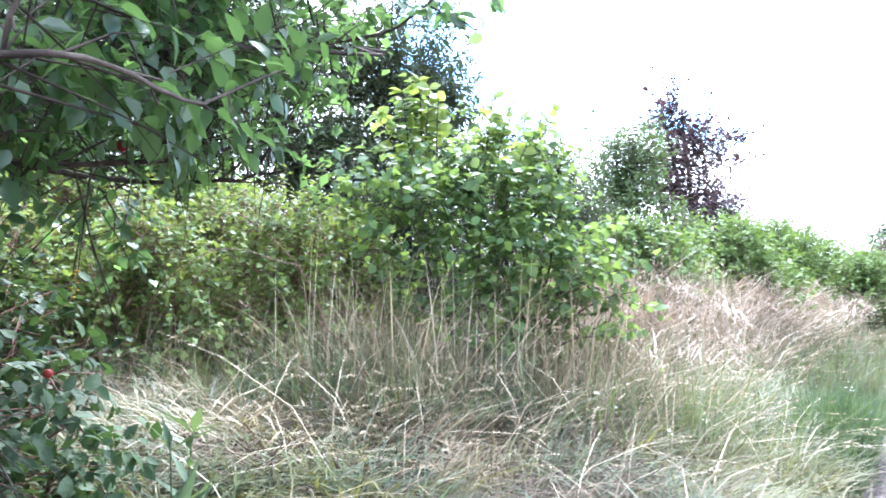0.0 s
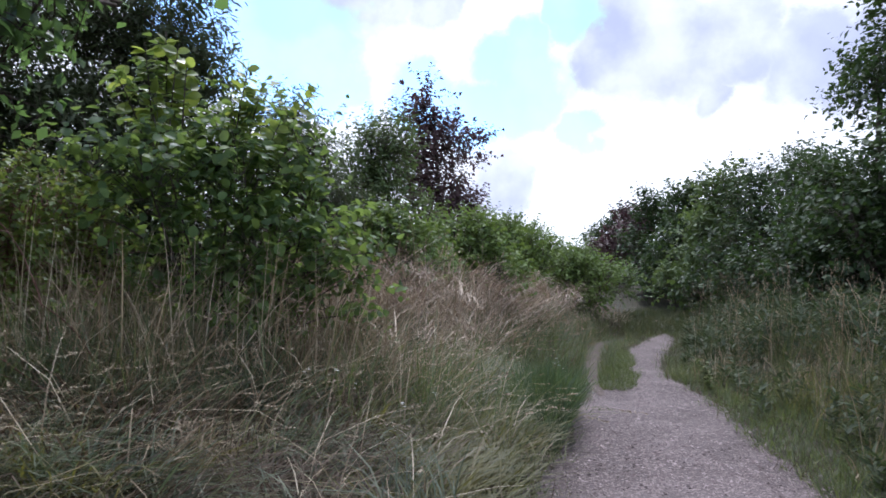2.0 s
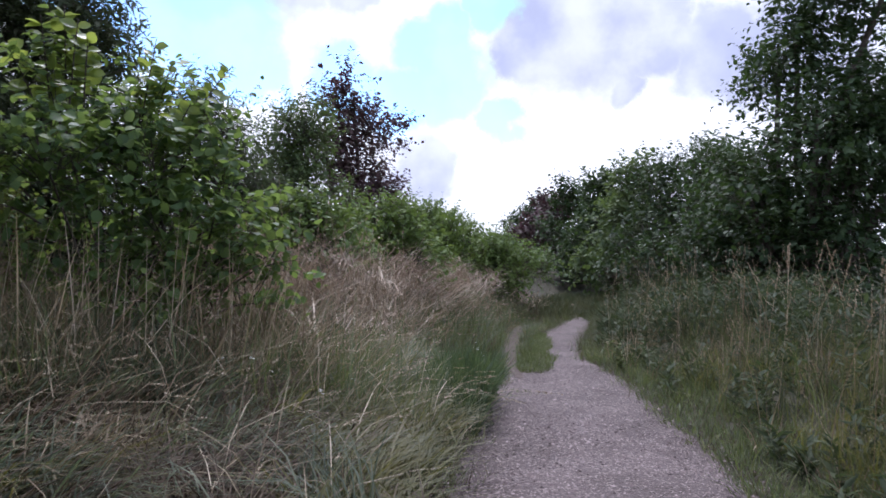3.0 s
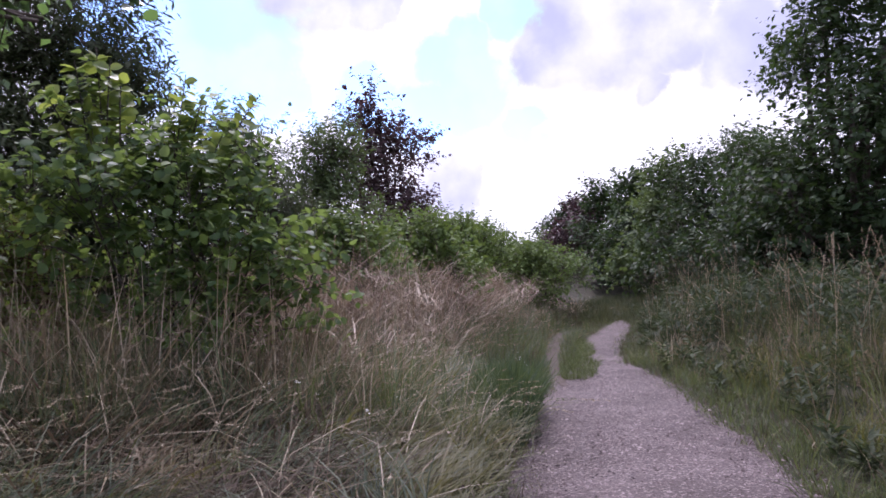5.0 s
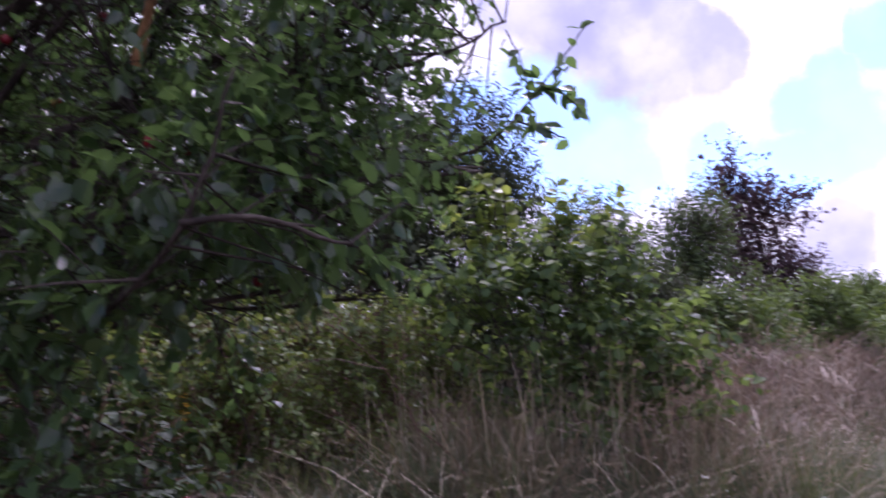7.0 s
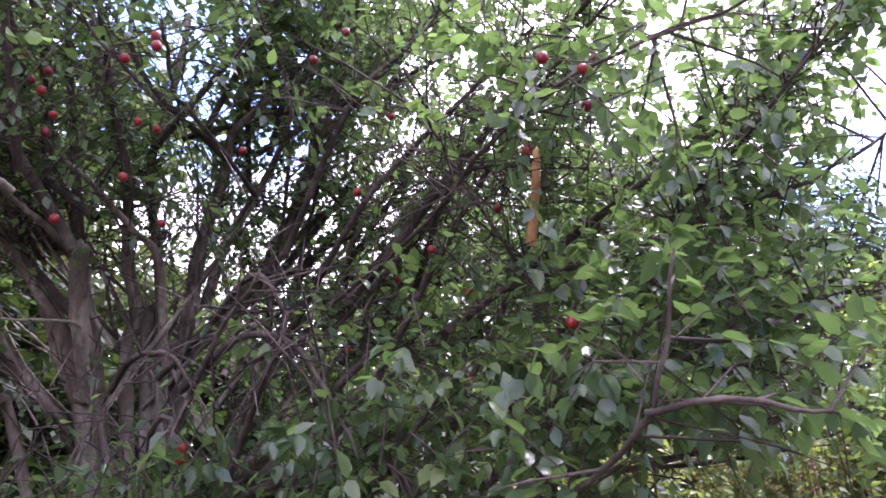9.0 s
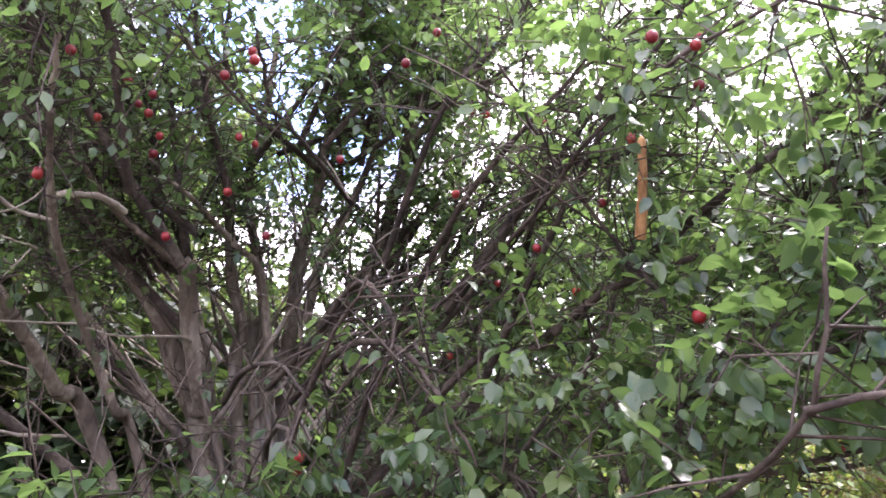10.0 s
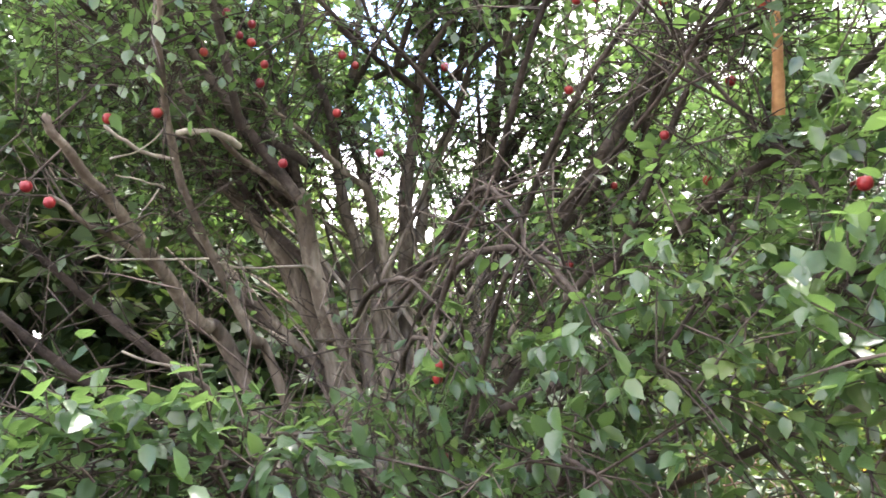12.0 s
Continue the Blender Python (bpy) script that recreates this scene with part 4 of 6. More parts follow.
    sward("bedstraw", "yellow-green bedstraw sprawling on the verge", M_YELLOWGREEN, [c, leaves(o, axis, normal, RNG.uniform(0.01, 0.022, len(o)), NEEDLE)])


def track_end():
    x, y = RNG.uniform(9.0, 16.0, 1500), RNG.uniform(12.6, 20.0, 1500)
    ok = np.abs((x - 10.0) * 0.76 - (y - 12.6) * 0.65) < 1.2
    c, _, _ = tussocks(x[ok], y[ok], 14, np.full(ok.sum(), 0.3), 0.15, 0.6, 0.012)
    sward("verge_grass", "rough grass closing over the end of the path", M_VERGE, [c])


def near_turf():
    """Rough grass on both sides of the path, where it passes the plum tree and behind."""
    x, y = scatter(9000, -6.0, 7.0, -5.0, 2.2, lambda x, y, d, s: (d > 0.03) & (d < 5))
    # a ring round the camera's standing place stays free of grass
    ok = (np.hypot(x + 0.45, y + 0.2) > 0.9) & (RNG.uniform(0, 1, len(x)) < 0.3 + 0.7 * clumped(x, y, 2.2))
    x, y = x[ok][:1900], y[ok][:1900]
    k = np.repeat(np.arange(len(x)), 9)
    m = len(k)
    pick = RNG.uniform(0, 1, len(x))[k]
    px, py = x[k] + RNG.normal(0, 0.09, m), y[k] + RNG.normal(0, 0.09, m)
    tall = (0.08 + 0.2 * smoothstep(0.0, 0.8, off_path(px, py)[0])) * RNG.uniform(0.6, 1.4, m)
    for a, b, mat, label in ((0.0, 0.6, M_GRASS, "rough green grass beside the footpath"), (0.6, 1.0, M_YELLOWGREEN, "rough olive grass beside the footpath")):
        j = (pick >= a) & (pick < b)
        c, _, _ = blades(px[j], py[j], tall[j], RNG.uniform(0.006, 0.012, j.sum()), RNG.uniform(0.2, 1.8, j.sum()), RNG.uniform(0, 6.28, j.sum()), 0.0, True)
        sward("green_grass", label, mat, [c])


def short_turf():
    # fringes of the path, and the island of turf between the two tracks
    x, y = scatter(260000, -1.5, 12, 1.5, 13, lambda x, y, d, s: (d > -0.07 + 0.12 * np.sin(3 * x + 2 * y) * np.sin(5 * y) - 0.16 * RNG.uniform(0, 1, np.shape(x)) ** 3) & (d < 0.8))
    ok = RNG.uniform(0, 1, len(x)) < 0.25 + 0.75 * clumped(x, y, 5.0)
    x, y = x[ok], y[ok]
    third = RNG.integers(0, 3, len(x))
    for k, mat, label in ((0, M_GRASS, "short worn turf along the footpath edges"), (1, M_BLUEGRASS, "short grey-green turf along the footpath edges"), (2, M_THATCH, "short dead turf along the footpath edges")):
        u, w = x[third == k], y[third == k]
        m = len(u)
        sward("short_turf", label, mat, [spikes(u, w, RNG.uniform(0.04, 0.22, m), RNG.uniform(0.004, 0.009, m))])
    u = RNG.uniform(0, 1, 5000)
    p = np.array([4.62, 6.75]) + u[:, None] * np.array([2.3, 3.05])
    w = 0.40 * np.sin(np.pi * np.clip(u * 0.9 + 0.12, 0, 1)) ** 0.6 * (0.8 + 0.25 * np.sin(9 * u) + 0.15 * np.sin(23 * u))
    s = RNG.uniform(-0.6, 0.8, 5000)
    x, y = p[:, 0] + s * w * 0.8, p[:, 1] - s * w * 0.6
    c2, _, _ = blades(x, y, RNG.uniform(0.05, 0.16, 5000), RNG.uniform(0.003, 0.006, 5000), RNG.uniform(0.2, 1.5, 5000), RNG.uniform(0, 6.28, 5000), 0.02)
    sward("short_turf", "island of short turf between two worn tracks", M_GRASS, [c2])
    x, y = 3.87 + RNG.normal(0, 0.06, 160), 5.8 + RNG.normal(0, 0.05, 160)
    c3, _, _ = blades(x, y, RNG.uniform(0.02, 0.07, 160), RNG.uniform(0.003, 0.005, 160), RNG.uniform(0.5, 2, 160), RNG.uniform(0, 6.28, 160), 0.02)
    sward("short_turf", "small grass tuft rooted in the gravel", M_GRASS, [c3])


# ---- shrubs and trees ----
def crown(name, at, lumps, shoots, per, size, form, leaf_mat, bark_mat, label, category, shoot_len=0.45, droop=0.3, sag=0.15, lift=0.5, stem_r=0.03, stems=9,
          group="", fill=0.35, leaf_label="", spread=0.9, single=None, singles=300):
    """A shrub or tree: limbs to each lump of the crown, twigs round the lumps, leaves on the twigs. lumps: rows of x, y, z, radius in the world."""
    root = thing(name, at, label, category, group)
    L = np.array(lumps, float)
    p = L[:, 3] ** 2 / (L[:, 3] ** 2).sum()
    k = RNG.choice(len(L), shoots, p=p)
    way = unit(RNG.normal(0, 1, (shoots, 3)) + np.array([0, 0, 0.25]))
    r = L[k, 3] * (fill + (1 - fill) * RNG.uniform(0, 1, shoots) ** 0.5)
    start = L[k, :3] + way * (r * 0.8)[:, None]
    wway = unit(way + np.array([0, 0, lift]) + RNG.normal(0, 0.35, (shoots, 3)))
    ln = shoot_len * RNG.uniform(0.5, 1.3, shoots)
    sg = sag * RNG.uniform(0.3, 1.5, shoots)
    o, axis, normal = along_shoots(start, wway, ln, sg, per, droop, spread)
    ok = o[:, 2] > ground_z(o[:, 0], o[:, 1]) + 0.03
    o, axis, normal = o[ok], axis[ok], normal[ok]
    sizes = size * RNG.uniform(0.45, 1.25, len(o))
    if single is not None:
        front = np.argsort(o[:, 1] + 0.4 * RNG.uniform(0, 1, len(o)) - 0.8 * (o[:, 2] > 2.6))[:singles]
        leaf_parts(root, o[front], axis[front], normal[front], sizes[front], form, single)
        rest = np.setdiff1d(np.arange(len(o)), front)
        o, axis, normal, sizes = o[rest], axis[rest], normal[rest], sizes[rest]
    ch = leaves(o, axis, normal, sizes, form)
    limbs = []
    base = np.array(at, float)
    for j in np.argsort(-L[:, 3])[:stems]:
        c = L[j, :3]
        foot = base + np.array([RNG.normal(0, 0.06), RNG.normal(0, 0.06), -0.05])
        mid = foot * 0.5 + c * 0.5 + RNG.normal(0, 0.12, 3) * np.linalg.norm(c - foot) * 0.4
        mid[2] = max(mid[2], foot[2] + 0.25 * (c[2] - foot[2]))
        limbs.append(tube([foot, mid, c, c + (c - mid) * 0.35], stem_r, stem_r * 0.25, 6)[:2])
    part("trunk", limbs, bark_mat, root, smooth=True)
    part("twig", [straws(start - wway * (0.35 * r)[:, None], wway, ln + 0.35 * r, np.full(shoots, 0.004 + 0.008 * size), sg)], bark_mat, root, kind="stuff")
    part("crown", [ch], leaf_mat, root, leaf_label, kind="stuff")
    return root


def random_lumps(centre, rx, ry, z0, z1, n, r, seed, taper=0.5):
    rng = np.random.default_rng(seed)
    out = []
    for i in range(n):
        a, q, t = rng.uniform(0, 6.28), rng.uniform(0, 1) ** 0.5, (i + rng.uniform(0, 1)) / n
        w = (1 - taper * t) * (0.55 + 0.45 * math.sin(math.pi * min(1, 0.25 + t)))
        out.append((centre[0] + rx * q * w * math.cos(a), centre[1] + ry * q * w * math.sin(a), z0 + (z1 - z0) * t, r * rng.uniform(0.7, 1.25) * (1 - 0.35 * t)))
    return out


def hazel():
    lumps = [(-0.35, 5.85, 2.3, 0.28), (-0.42, 5.95, 2.65, 0.2), (0.2, 5.9, 2.25, 0.26), (0.3, 6.0, 2.5, 0.14), (0.62, 5.95, 2.25, 0.24), (0.82, 5.9, 2.4, 0.14),
             (0.3, 5.6, 1.95, 0.32), (-0.4, 5.5, 1.9, 0.32), (0.8, 5.7, 1.85, 0.24), (0.95, 5.6, 1.5, 0.2), (0.75, 5.45, 1.25, 0.26), (1.15, 5.45, 1.3, 0.18), (1.0, 5.4, 1.0, 0.22),
             (0.4, 5.4, 1.5, 0.24), (-0.75, 5.6, 2.05, 0.22), (-0.85, 5.5, 1.7, 0.16), (0.0, 6.1, 2.1, 0.34), (0.45, 6.0, 1.6, 0.36), (-0.2, 6.1, 1.5, 0.3), (0.2, 6.2, 1.1, 0.36),
             (0.45, 5.45, 0.98, 0.3), (0.15, 5.4, 1.15, 0.2), (-0.6, 5.7, 1.0, 0.2)]
    root = crown("hazel_bush", (0.2, 6.0, float(ground_z(0.2, 6.0))), lumps, 720, 8, 0.084, ROUND, M_HAZEL_LEAF, M_BARK_DARK, "green hazel bush with new tip leaves coloured as backlit",
                 "bush", 0.46, 0.25, 0.16, 0.6, 0.014, 14, single=M_HAZEL_LEAF_ONE, singles=110)
    # leading shoots with young leaves, backlight put into their lighter colour
    for tip, start, n in (((-0.35, 5.9, 3.22), (-0.3, 5.95, 2.1), 26), ((-0.5, 5.8, 3.08), (-0.4, 5.95, 2.2), 18), ((-0.25, 5.8, 3.1), (-0.3, 5.9, 2.3), 16), ((-0.72, 5.8, 2.85), (-0.4, 5.9, 2.1), 18), ((-0.18, 5.8, 2.98), (-0.2, 5.9, 2.3), 13), ((0.31, 5.9, 3.06), (0.2, 5.95, 2.2), 17),
                          ((0.42, 5.85, 2.85), (0.3, 5.9, 2.2), 12), ((0.91, 5.9, 2.93), (0.5, 5.95, 2.2), 18), ((1.38, 5.35, 1.32), (0.8, 5.5, 1.05), 14), ((1.5, 5.35, 1.5), (0.8, 5.5, 1.3), 14), ((1.15, 5.25, 0.98), (0.6, 5.4, 0.8), 12), ((0.57, 5.75, 2.55), (0.4, 5.9, 2.0), 12), ((1.23, 5.6, 1.75), (0.6, 5.7, 1.45), 13),
                          ((1.1, 5.55, 1.45), (0.6, 5.6, 1.2), 10), ((0.97, 5.75, 2.17), (0.5, 5.8, 1.8), 12), ((-0.9, 5.55, 2.0), (-0.5, 5.7, 1.7), 12), ((-0.85, 5.45, 1.65), (-0.4, 5.6, 1.5), 9)):
        a, b = np.array(start), np.array(tip)
        mid = (a + b) / 2 + np.array([0.0, -0.04, 0.06])
        v, f, line = tube([a, mid, b], 0.009, 0.003, 5)
        part("leading_shoot", [(v, f)], M_BARK_DARK, root, smooth=True)
        t = np.linspace(0.3, 1.0, n)
        k = np.clip((t * (len(line) - 1)).astype(int), 0, len(line) - 2)
        w = unit(line[k + 1] - line[k])
        side = unit(np.cross(w, np.array([0.0, 1.0, 0.15]))) * np.where(np.arange(n) % 2, 1, -1)[:, None]
        axis = unit(side + 0.35 * w + RNG.normal(0, 0.3, (n, 3)) + np.array([0, 0, 0.05]))
        normal = unit(np.array([0, -0.55, 0.8]) + RNG.normal(0, 0.4, (n, 3)))
        leaf_parts(root, line[k], axis, normal, RNG.uniform(0.10, 0.165, n) * (1.1 - 0.35 * t) * (0.75 if tip[2] < 2.2 else 1.0), ROUND, M_HAZEL_LEAF_ONE if tip[2] < 2.2 else M_HAZEL_TIP_BACKLIT)
    return root


def left_thickets():
    for i, (x, y, top, w) in enumerate(((-1.45, 5.5, 2.15, 0.7), (-2.3, 5.0, 2.0, 0.75), (-3.2, 4.6, 2.0, 0.8), (-3.1, 5.8, 2.3, 0.9), (-4.3, 5.2, 2.4, 0.9), (-1.05, 6.6, 2.1, 0.6), (-1.9, 6.4, 2.3, 0.8),
                                         (-3.9, 3.6, 1.7, 0.8))):
        g = float(ground_z(x, y))
        crown("bramble_bush", (x, y, g), random_lumps((x, y), w, w * 0.8, g + 0.25, top - 0.2, 18, 0.34, 20 + i, 0.3), 960, 8, 0.058, KITE, M_BRAMBLE_LEAF, M_CANE,
              "light green bramble and hawthorn scrub with a few brown leaves", "bush", 0.36, 0.3, 0.25, 0.5, 0.012, 10, "scrub on the bank")


def under_plum():
    """Leafy scrub at the foot of the plum tree, its shade put into the leaf colour."""
    for x, y, top, w in ((-1.6, 2.1, 1.5, 0.3), (-2.25, 2.55, 1.4, 0.3), (-1.8, 1.8, 1.75, 0.3), (-1.5, 1.65, 1.25, 0.2)):
        g = float(ground_z(x, y))
        crown("bramble_bush", (x, y, g), random_lumps((x, y), w, w, g + 0.15, top - 0.15, 12, 0.22, int(200 - 10 * x), 0.2), 260, 7, 0.062, OVATE, M_DARK_SHADE_LEAF, M_CANE,
              "bramble at the foot of the plum tree, shade put into its leaves", "bush", 0.3, 0.35, 0.3, 0.3, 0.008, 8, "scrub on the bank")


def back_trees():
    g = 0.45
    crown("willow_tree", (-1.0, 9.6, g), random_lumps((-1.0, 9.6), 1.9, 1.2, 0.9, 4.7, 34, 0.66, 31, 0.3) + [(-2.3, 9.4, 3.6, 0.6), (-2.0, 9.5, 4.2, 0.5), (-1.3, 9.5, 4.6, 0.4)], 4500, 11, 0.14, NEEDLE, M_WILLOW_LEAF, M_BARK_DARK,
          "dark grey-green willow with fine narrow leaves", "tree", 0.65, 0.35, 0.25, 0.6, 0.05, 12)
    crown("willow_tree", (1.6, 11.5, g), random_lumps((1.6, 11.5), 1.3, 1.2, 0.9, 3.6, 22, 0.6, 32, 0.45), 2400, 10, 0.115, NEEDLE, M_WILLOW_LEAF, M_BARK_DARK,
          "grey-green willow bush behind the hazel", "tree", 0.65, 0.3, 0.2, 0.7, 0.045, 10)
    crown("willow_tree", (-3.6, 8.3, g), random_lumps((-3.6, 8.3), 2.2, 1.4, 0.9, 6.0, 38, 0.70, 33, 0.3), 4300, 10, 0.14, NEEDLE, M_WILLOW_LEAF, M_BARK_DARK,
          "dark willow standing behind the bramble scrub", "tree", 0.6, 0.35, 0.25, 0.5, 0.05, 12)
    crown("hawthorn_bush", (3.7, 13.0, g), random_lumps((3.5, 13.0), 1.7, 1.2, 0.9, 3.9, 26, 0.62, 34, 0.6), 2300, 10, 0.085, KITE, M_THORN_LEAF, M_BARK_DARK,
          "olive-green hawthorn bush on the bank", "bush", 0.5, 0.2, 0.1, 0.8, 0.05, 12)
    crown("purple_tree", (5.9, 17.2, g), random_lumps((6.15, 17.2), 1.8, 1.2, 1.4, 5.2, 24, 0.55, 35, 0.5) + [(5.7, 17, 5.9, 0.26), (6.7, 17, 4.2, 0.35), (6.9, 17, 3.0, 0.4), (7.1, 17, 4.5, 0.4), (6.6, 17, 4.9, 0.35), (5.5, 17, 5.2, 0.35)],
          1500, 9, 0.125, KITE, M_PURPLE_LEAF, M_BARK_DARK, "purple-leaved tree rising above green scrub", "tree", 0.6, 0.3, 0.1, 0.6, 0.07, 12)
    # the scrub behind the seed grass is hawthorn given the lighter shrub leaf
    for i, (x, y, top, w, mat, what) in enumerate(((4.6, 11.2, 2.3, 0.9, M_LIGHT_LEAF, "hawthorn scrub behind the seed grass, leaves lightened"), (5.6, 12.6, 2.4, 1.0, M_LIGHT_LEAF, "fresh green shrub behind the seed grass"),
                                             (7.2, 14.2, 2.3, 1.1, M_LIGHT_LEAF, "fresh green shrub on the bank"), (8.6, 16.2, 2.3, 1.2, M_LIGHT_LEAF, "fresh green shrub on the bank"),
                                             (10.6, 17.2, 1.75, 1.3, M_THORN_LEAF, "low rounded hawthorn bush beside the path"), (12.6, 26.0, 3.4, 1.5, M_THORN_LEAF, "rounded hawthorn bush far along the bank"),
                                             # the two shrubs behind the brambles have sunlight put into their light
                                             # leaf
                                             (9.8, 20.0, 2.0, 1.6, M_THORN_LEAF, "low hawthorn scrub along the bank"), (-2.9, 7.4, 3.1, 0.9, M_LIGHT_LEAF, "fresh green shrub behind the brambles, sunlight put into its leaves"), (-4.2, 6.8, 3.5, 1.0, M_LIGHT_LEAF, "fresh green shrub behind the brambles, sunlight put into its leaves"), (8.4, 13.7, 1.8, 0.95, M_LIGHT_LEAF, "rounded fresh green bush where the tracks part"), (2.6, 10.0, 2.2, 0.9, M_LIGHT_LEAF, "hawthorn scrub behind the seed grass, leaves lightened"))):
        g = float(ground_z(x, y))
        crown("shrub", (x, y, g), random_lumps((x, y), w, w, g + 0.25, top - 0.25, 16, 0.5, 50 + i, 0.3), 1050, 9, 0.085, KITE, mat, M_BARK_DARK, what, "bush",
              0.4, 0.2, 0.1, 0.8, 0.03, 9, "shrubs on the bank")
    # the dark leaf also stands in for shade on this tree
    crown("hawthorn_tree", (-4.7, 0.3, 0.45), random_lumps((-4.7, 0.3), 1.2, 1.5, 1.0, 6.9, 36, 0.62, 131, 0.15), 3100, 10, 0.12, KITE, M_DARK_SHADE_LEAF, M_BARK_DARK,
          "tall hawthorn tree behind the plum tree, leaves darkened as shade", "tree", 0.5, 0.25, 0.15, 0.5, 0.06, 12)
    # leaves enlarged so that the camera sees no sky through the crown
    crown("hawthorn_tree", (-5.2, 1.5, 0.45), random_lumps((-5.2, 1.6), 1.5, 1.9, 1.0, 4.9, 38, 0.62, 132, 0.2), 2900, 10, 0.13, KITE, M_THORN_LEAF, M_BARK_DARK,
          "hawthorn tree behind the plum tree, leaves oversized to close sky gaps", "tree", 0.5, 0.25, 0.15, 0.5, 0.05, 12)
    # this shrub's light leaf colour carries the sunlight on it
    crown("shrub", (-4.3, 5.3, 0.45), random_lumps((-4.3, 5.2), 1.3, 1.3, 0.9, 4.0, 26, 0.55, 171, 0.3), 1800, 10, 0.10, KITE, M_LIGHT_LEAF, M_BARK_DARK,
          "tall fresh green shrub beyond the plum tree, sunlight put into its leaves", "bush", 0.45, 0.25, 0.15, 0.6, 0.04, 12, "shrubs on the bank")
    # hedge behind the plum tree, its shade put into the leaf colour
    # the bush at (-4.0, -1.7) is unseen, added to block sky light
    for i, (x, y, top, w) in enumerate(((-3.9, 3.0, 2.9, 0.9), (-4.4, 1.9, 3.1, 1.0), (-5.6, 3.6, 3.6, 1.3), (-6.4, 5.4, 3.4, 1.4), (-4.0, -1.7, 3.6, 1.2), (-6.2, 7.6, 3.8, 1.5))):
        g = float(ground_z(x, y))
        crown("hedge_bush", (x, y, g), random_lumps((x, y), w, w, g + 0.3, top - 0.3, 24, 0.55, 140 + i, 0.35), 1000, 8, 0.14, KITE, M_DARK_SHADE_LEAF, M_BARK_DARK,
              "hedge bush behind the plum tree, leaves darkened as shade", "bush", 0.5, 0.25, 0.15, 0.6, 0.04, 10, "hedge behind the plum tree")


def right_hedge():
    rows = ((12.8, 10.6, 3.9, 1.6), (14.3, 12.8, 4.4, 1.7), (15.4, 15.2, 4.6, 1.8), (16.3, 18.0, 4.6, 1.9), (17.8, 21.0, 4.6, 2.0), (19.2, 24.5, 4.6, 2.1), (20.6, 28.5, 4.5, 2.2), (22.5, 33.0, 4.6, 2.4),
            (14.0, 9.0, 3.6, 1.6), (17.5, 15.0, 5.0, 2.0))
    for i, (x, y, top, w) in enumerate(rows):
        crown("hedge_bush", (x, y, 0.3), random_lumps((x, y), w, w, 0.5, top - 0.3, 24, 0.75, 80 + i, 0.45), 1500, 7, 0.125 if y < 16 else 0.18, KITE, M_PURPLE_LEAF if i == 6 else M_THORN_LEAF if i == 3 else M_DARK_SHADE_LEAF, M_BARK_DARK,
              "dark purplish overgrown hedge bush" if i == 6 else "dark green overgrown hawthorn hedge bush", "bush", 0.6, 0.2, 0.1, 0.8, 0.06, 10, "hedge beside the path")
    # unseen bushes behind the viewer, added to cut sky light from that side
    for i, (x, y, top, w) in enumerate(((9.0, -1.5, 4.4, 1.8), (6.5, -5.5, 4.4, 1.8), (3.0, -8.5, 4.4, 1.8))):
        crown("hedge_bush", (x, y, 0.3), random_lumps((x, y), w, w, 0.5, top - 0.3, 20, 0.9, 180 + i, 0.3), 800, 7, 0.24, KITE, M_DARK_SHADE_LEAF, M_BARK_DARK,
              "dark green overgrown hawthorn hedge bush", "bush", 0.6, 0.2, 0.1, 0.8, 0.06, 10, "hedge beside the path")
    crown("sycamore_tree", (12.7, 8.6, 0.3), random_lumps((12.9, 8.6), 2.1, 2.0, 1.2, 7.6, 34, 0.85, 99, 0.25), 2300, 10, 0.15, SMALL, M_DARK_SHADE_LEAF, M_BARK_DARK,
          "tall dark leafy tree leaning over the verge", "tree", 0.7, 0.35, 0.2, 0.5, 0.10, 14)


flattened_grass()
green_grass()
dry_grass()
dead_canes()
right_verge()
track_end()
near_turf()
short_turf()
hazel()
left_thickets()
under_plum()
back_trees()
right_hedge()


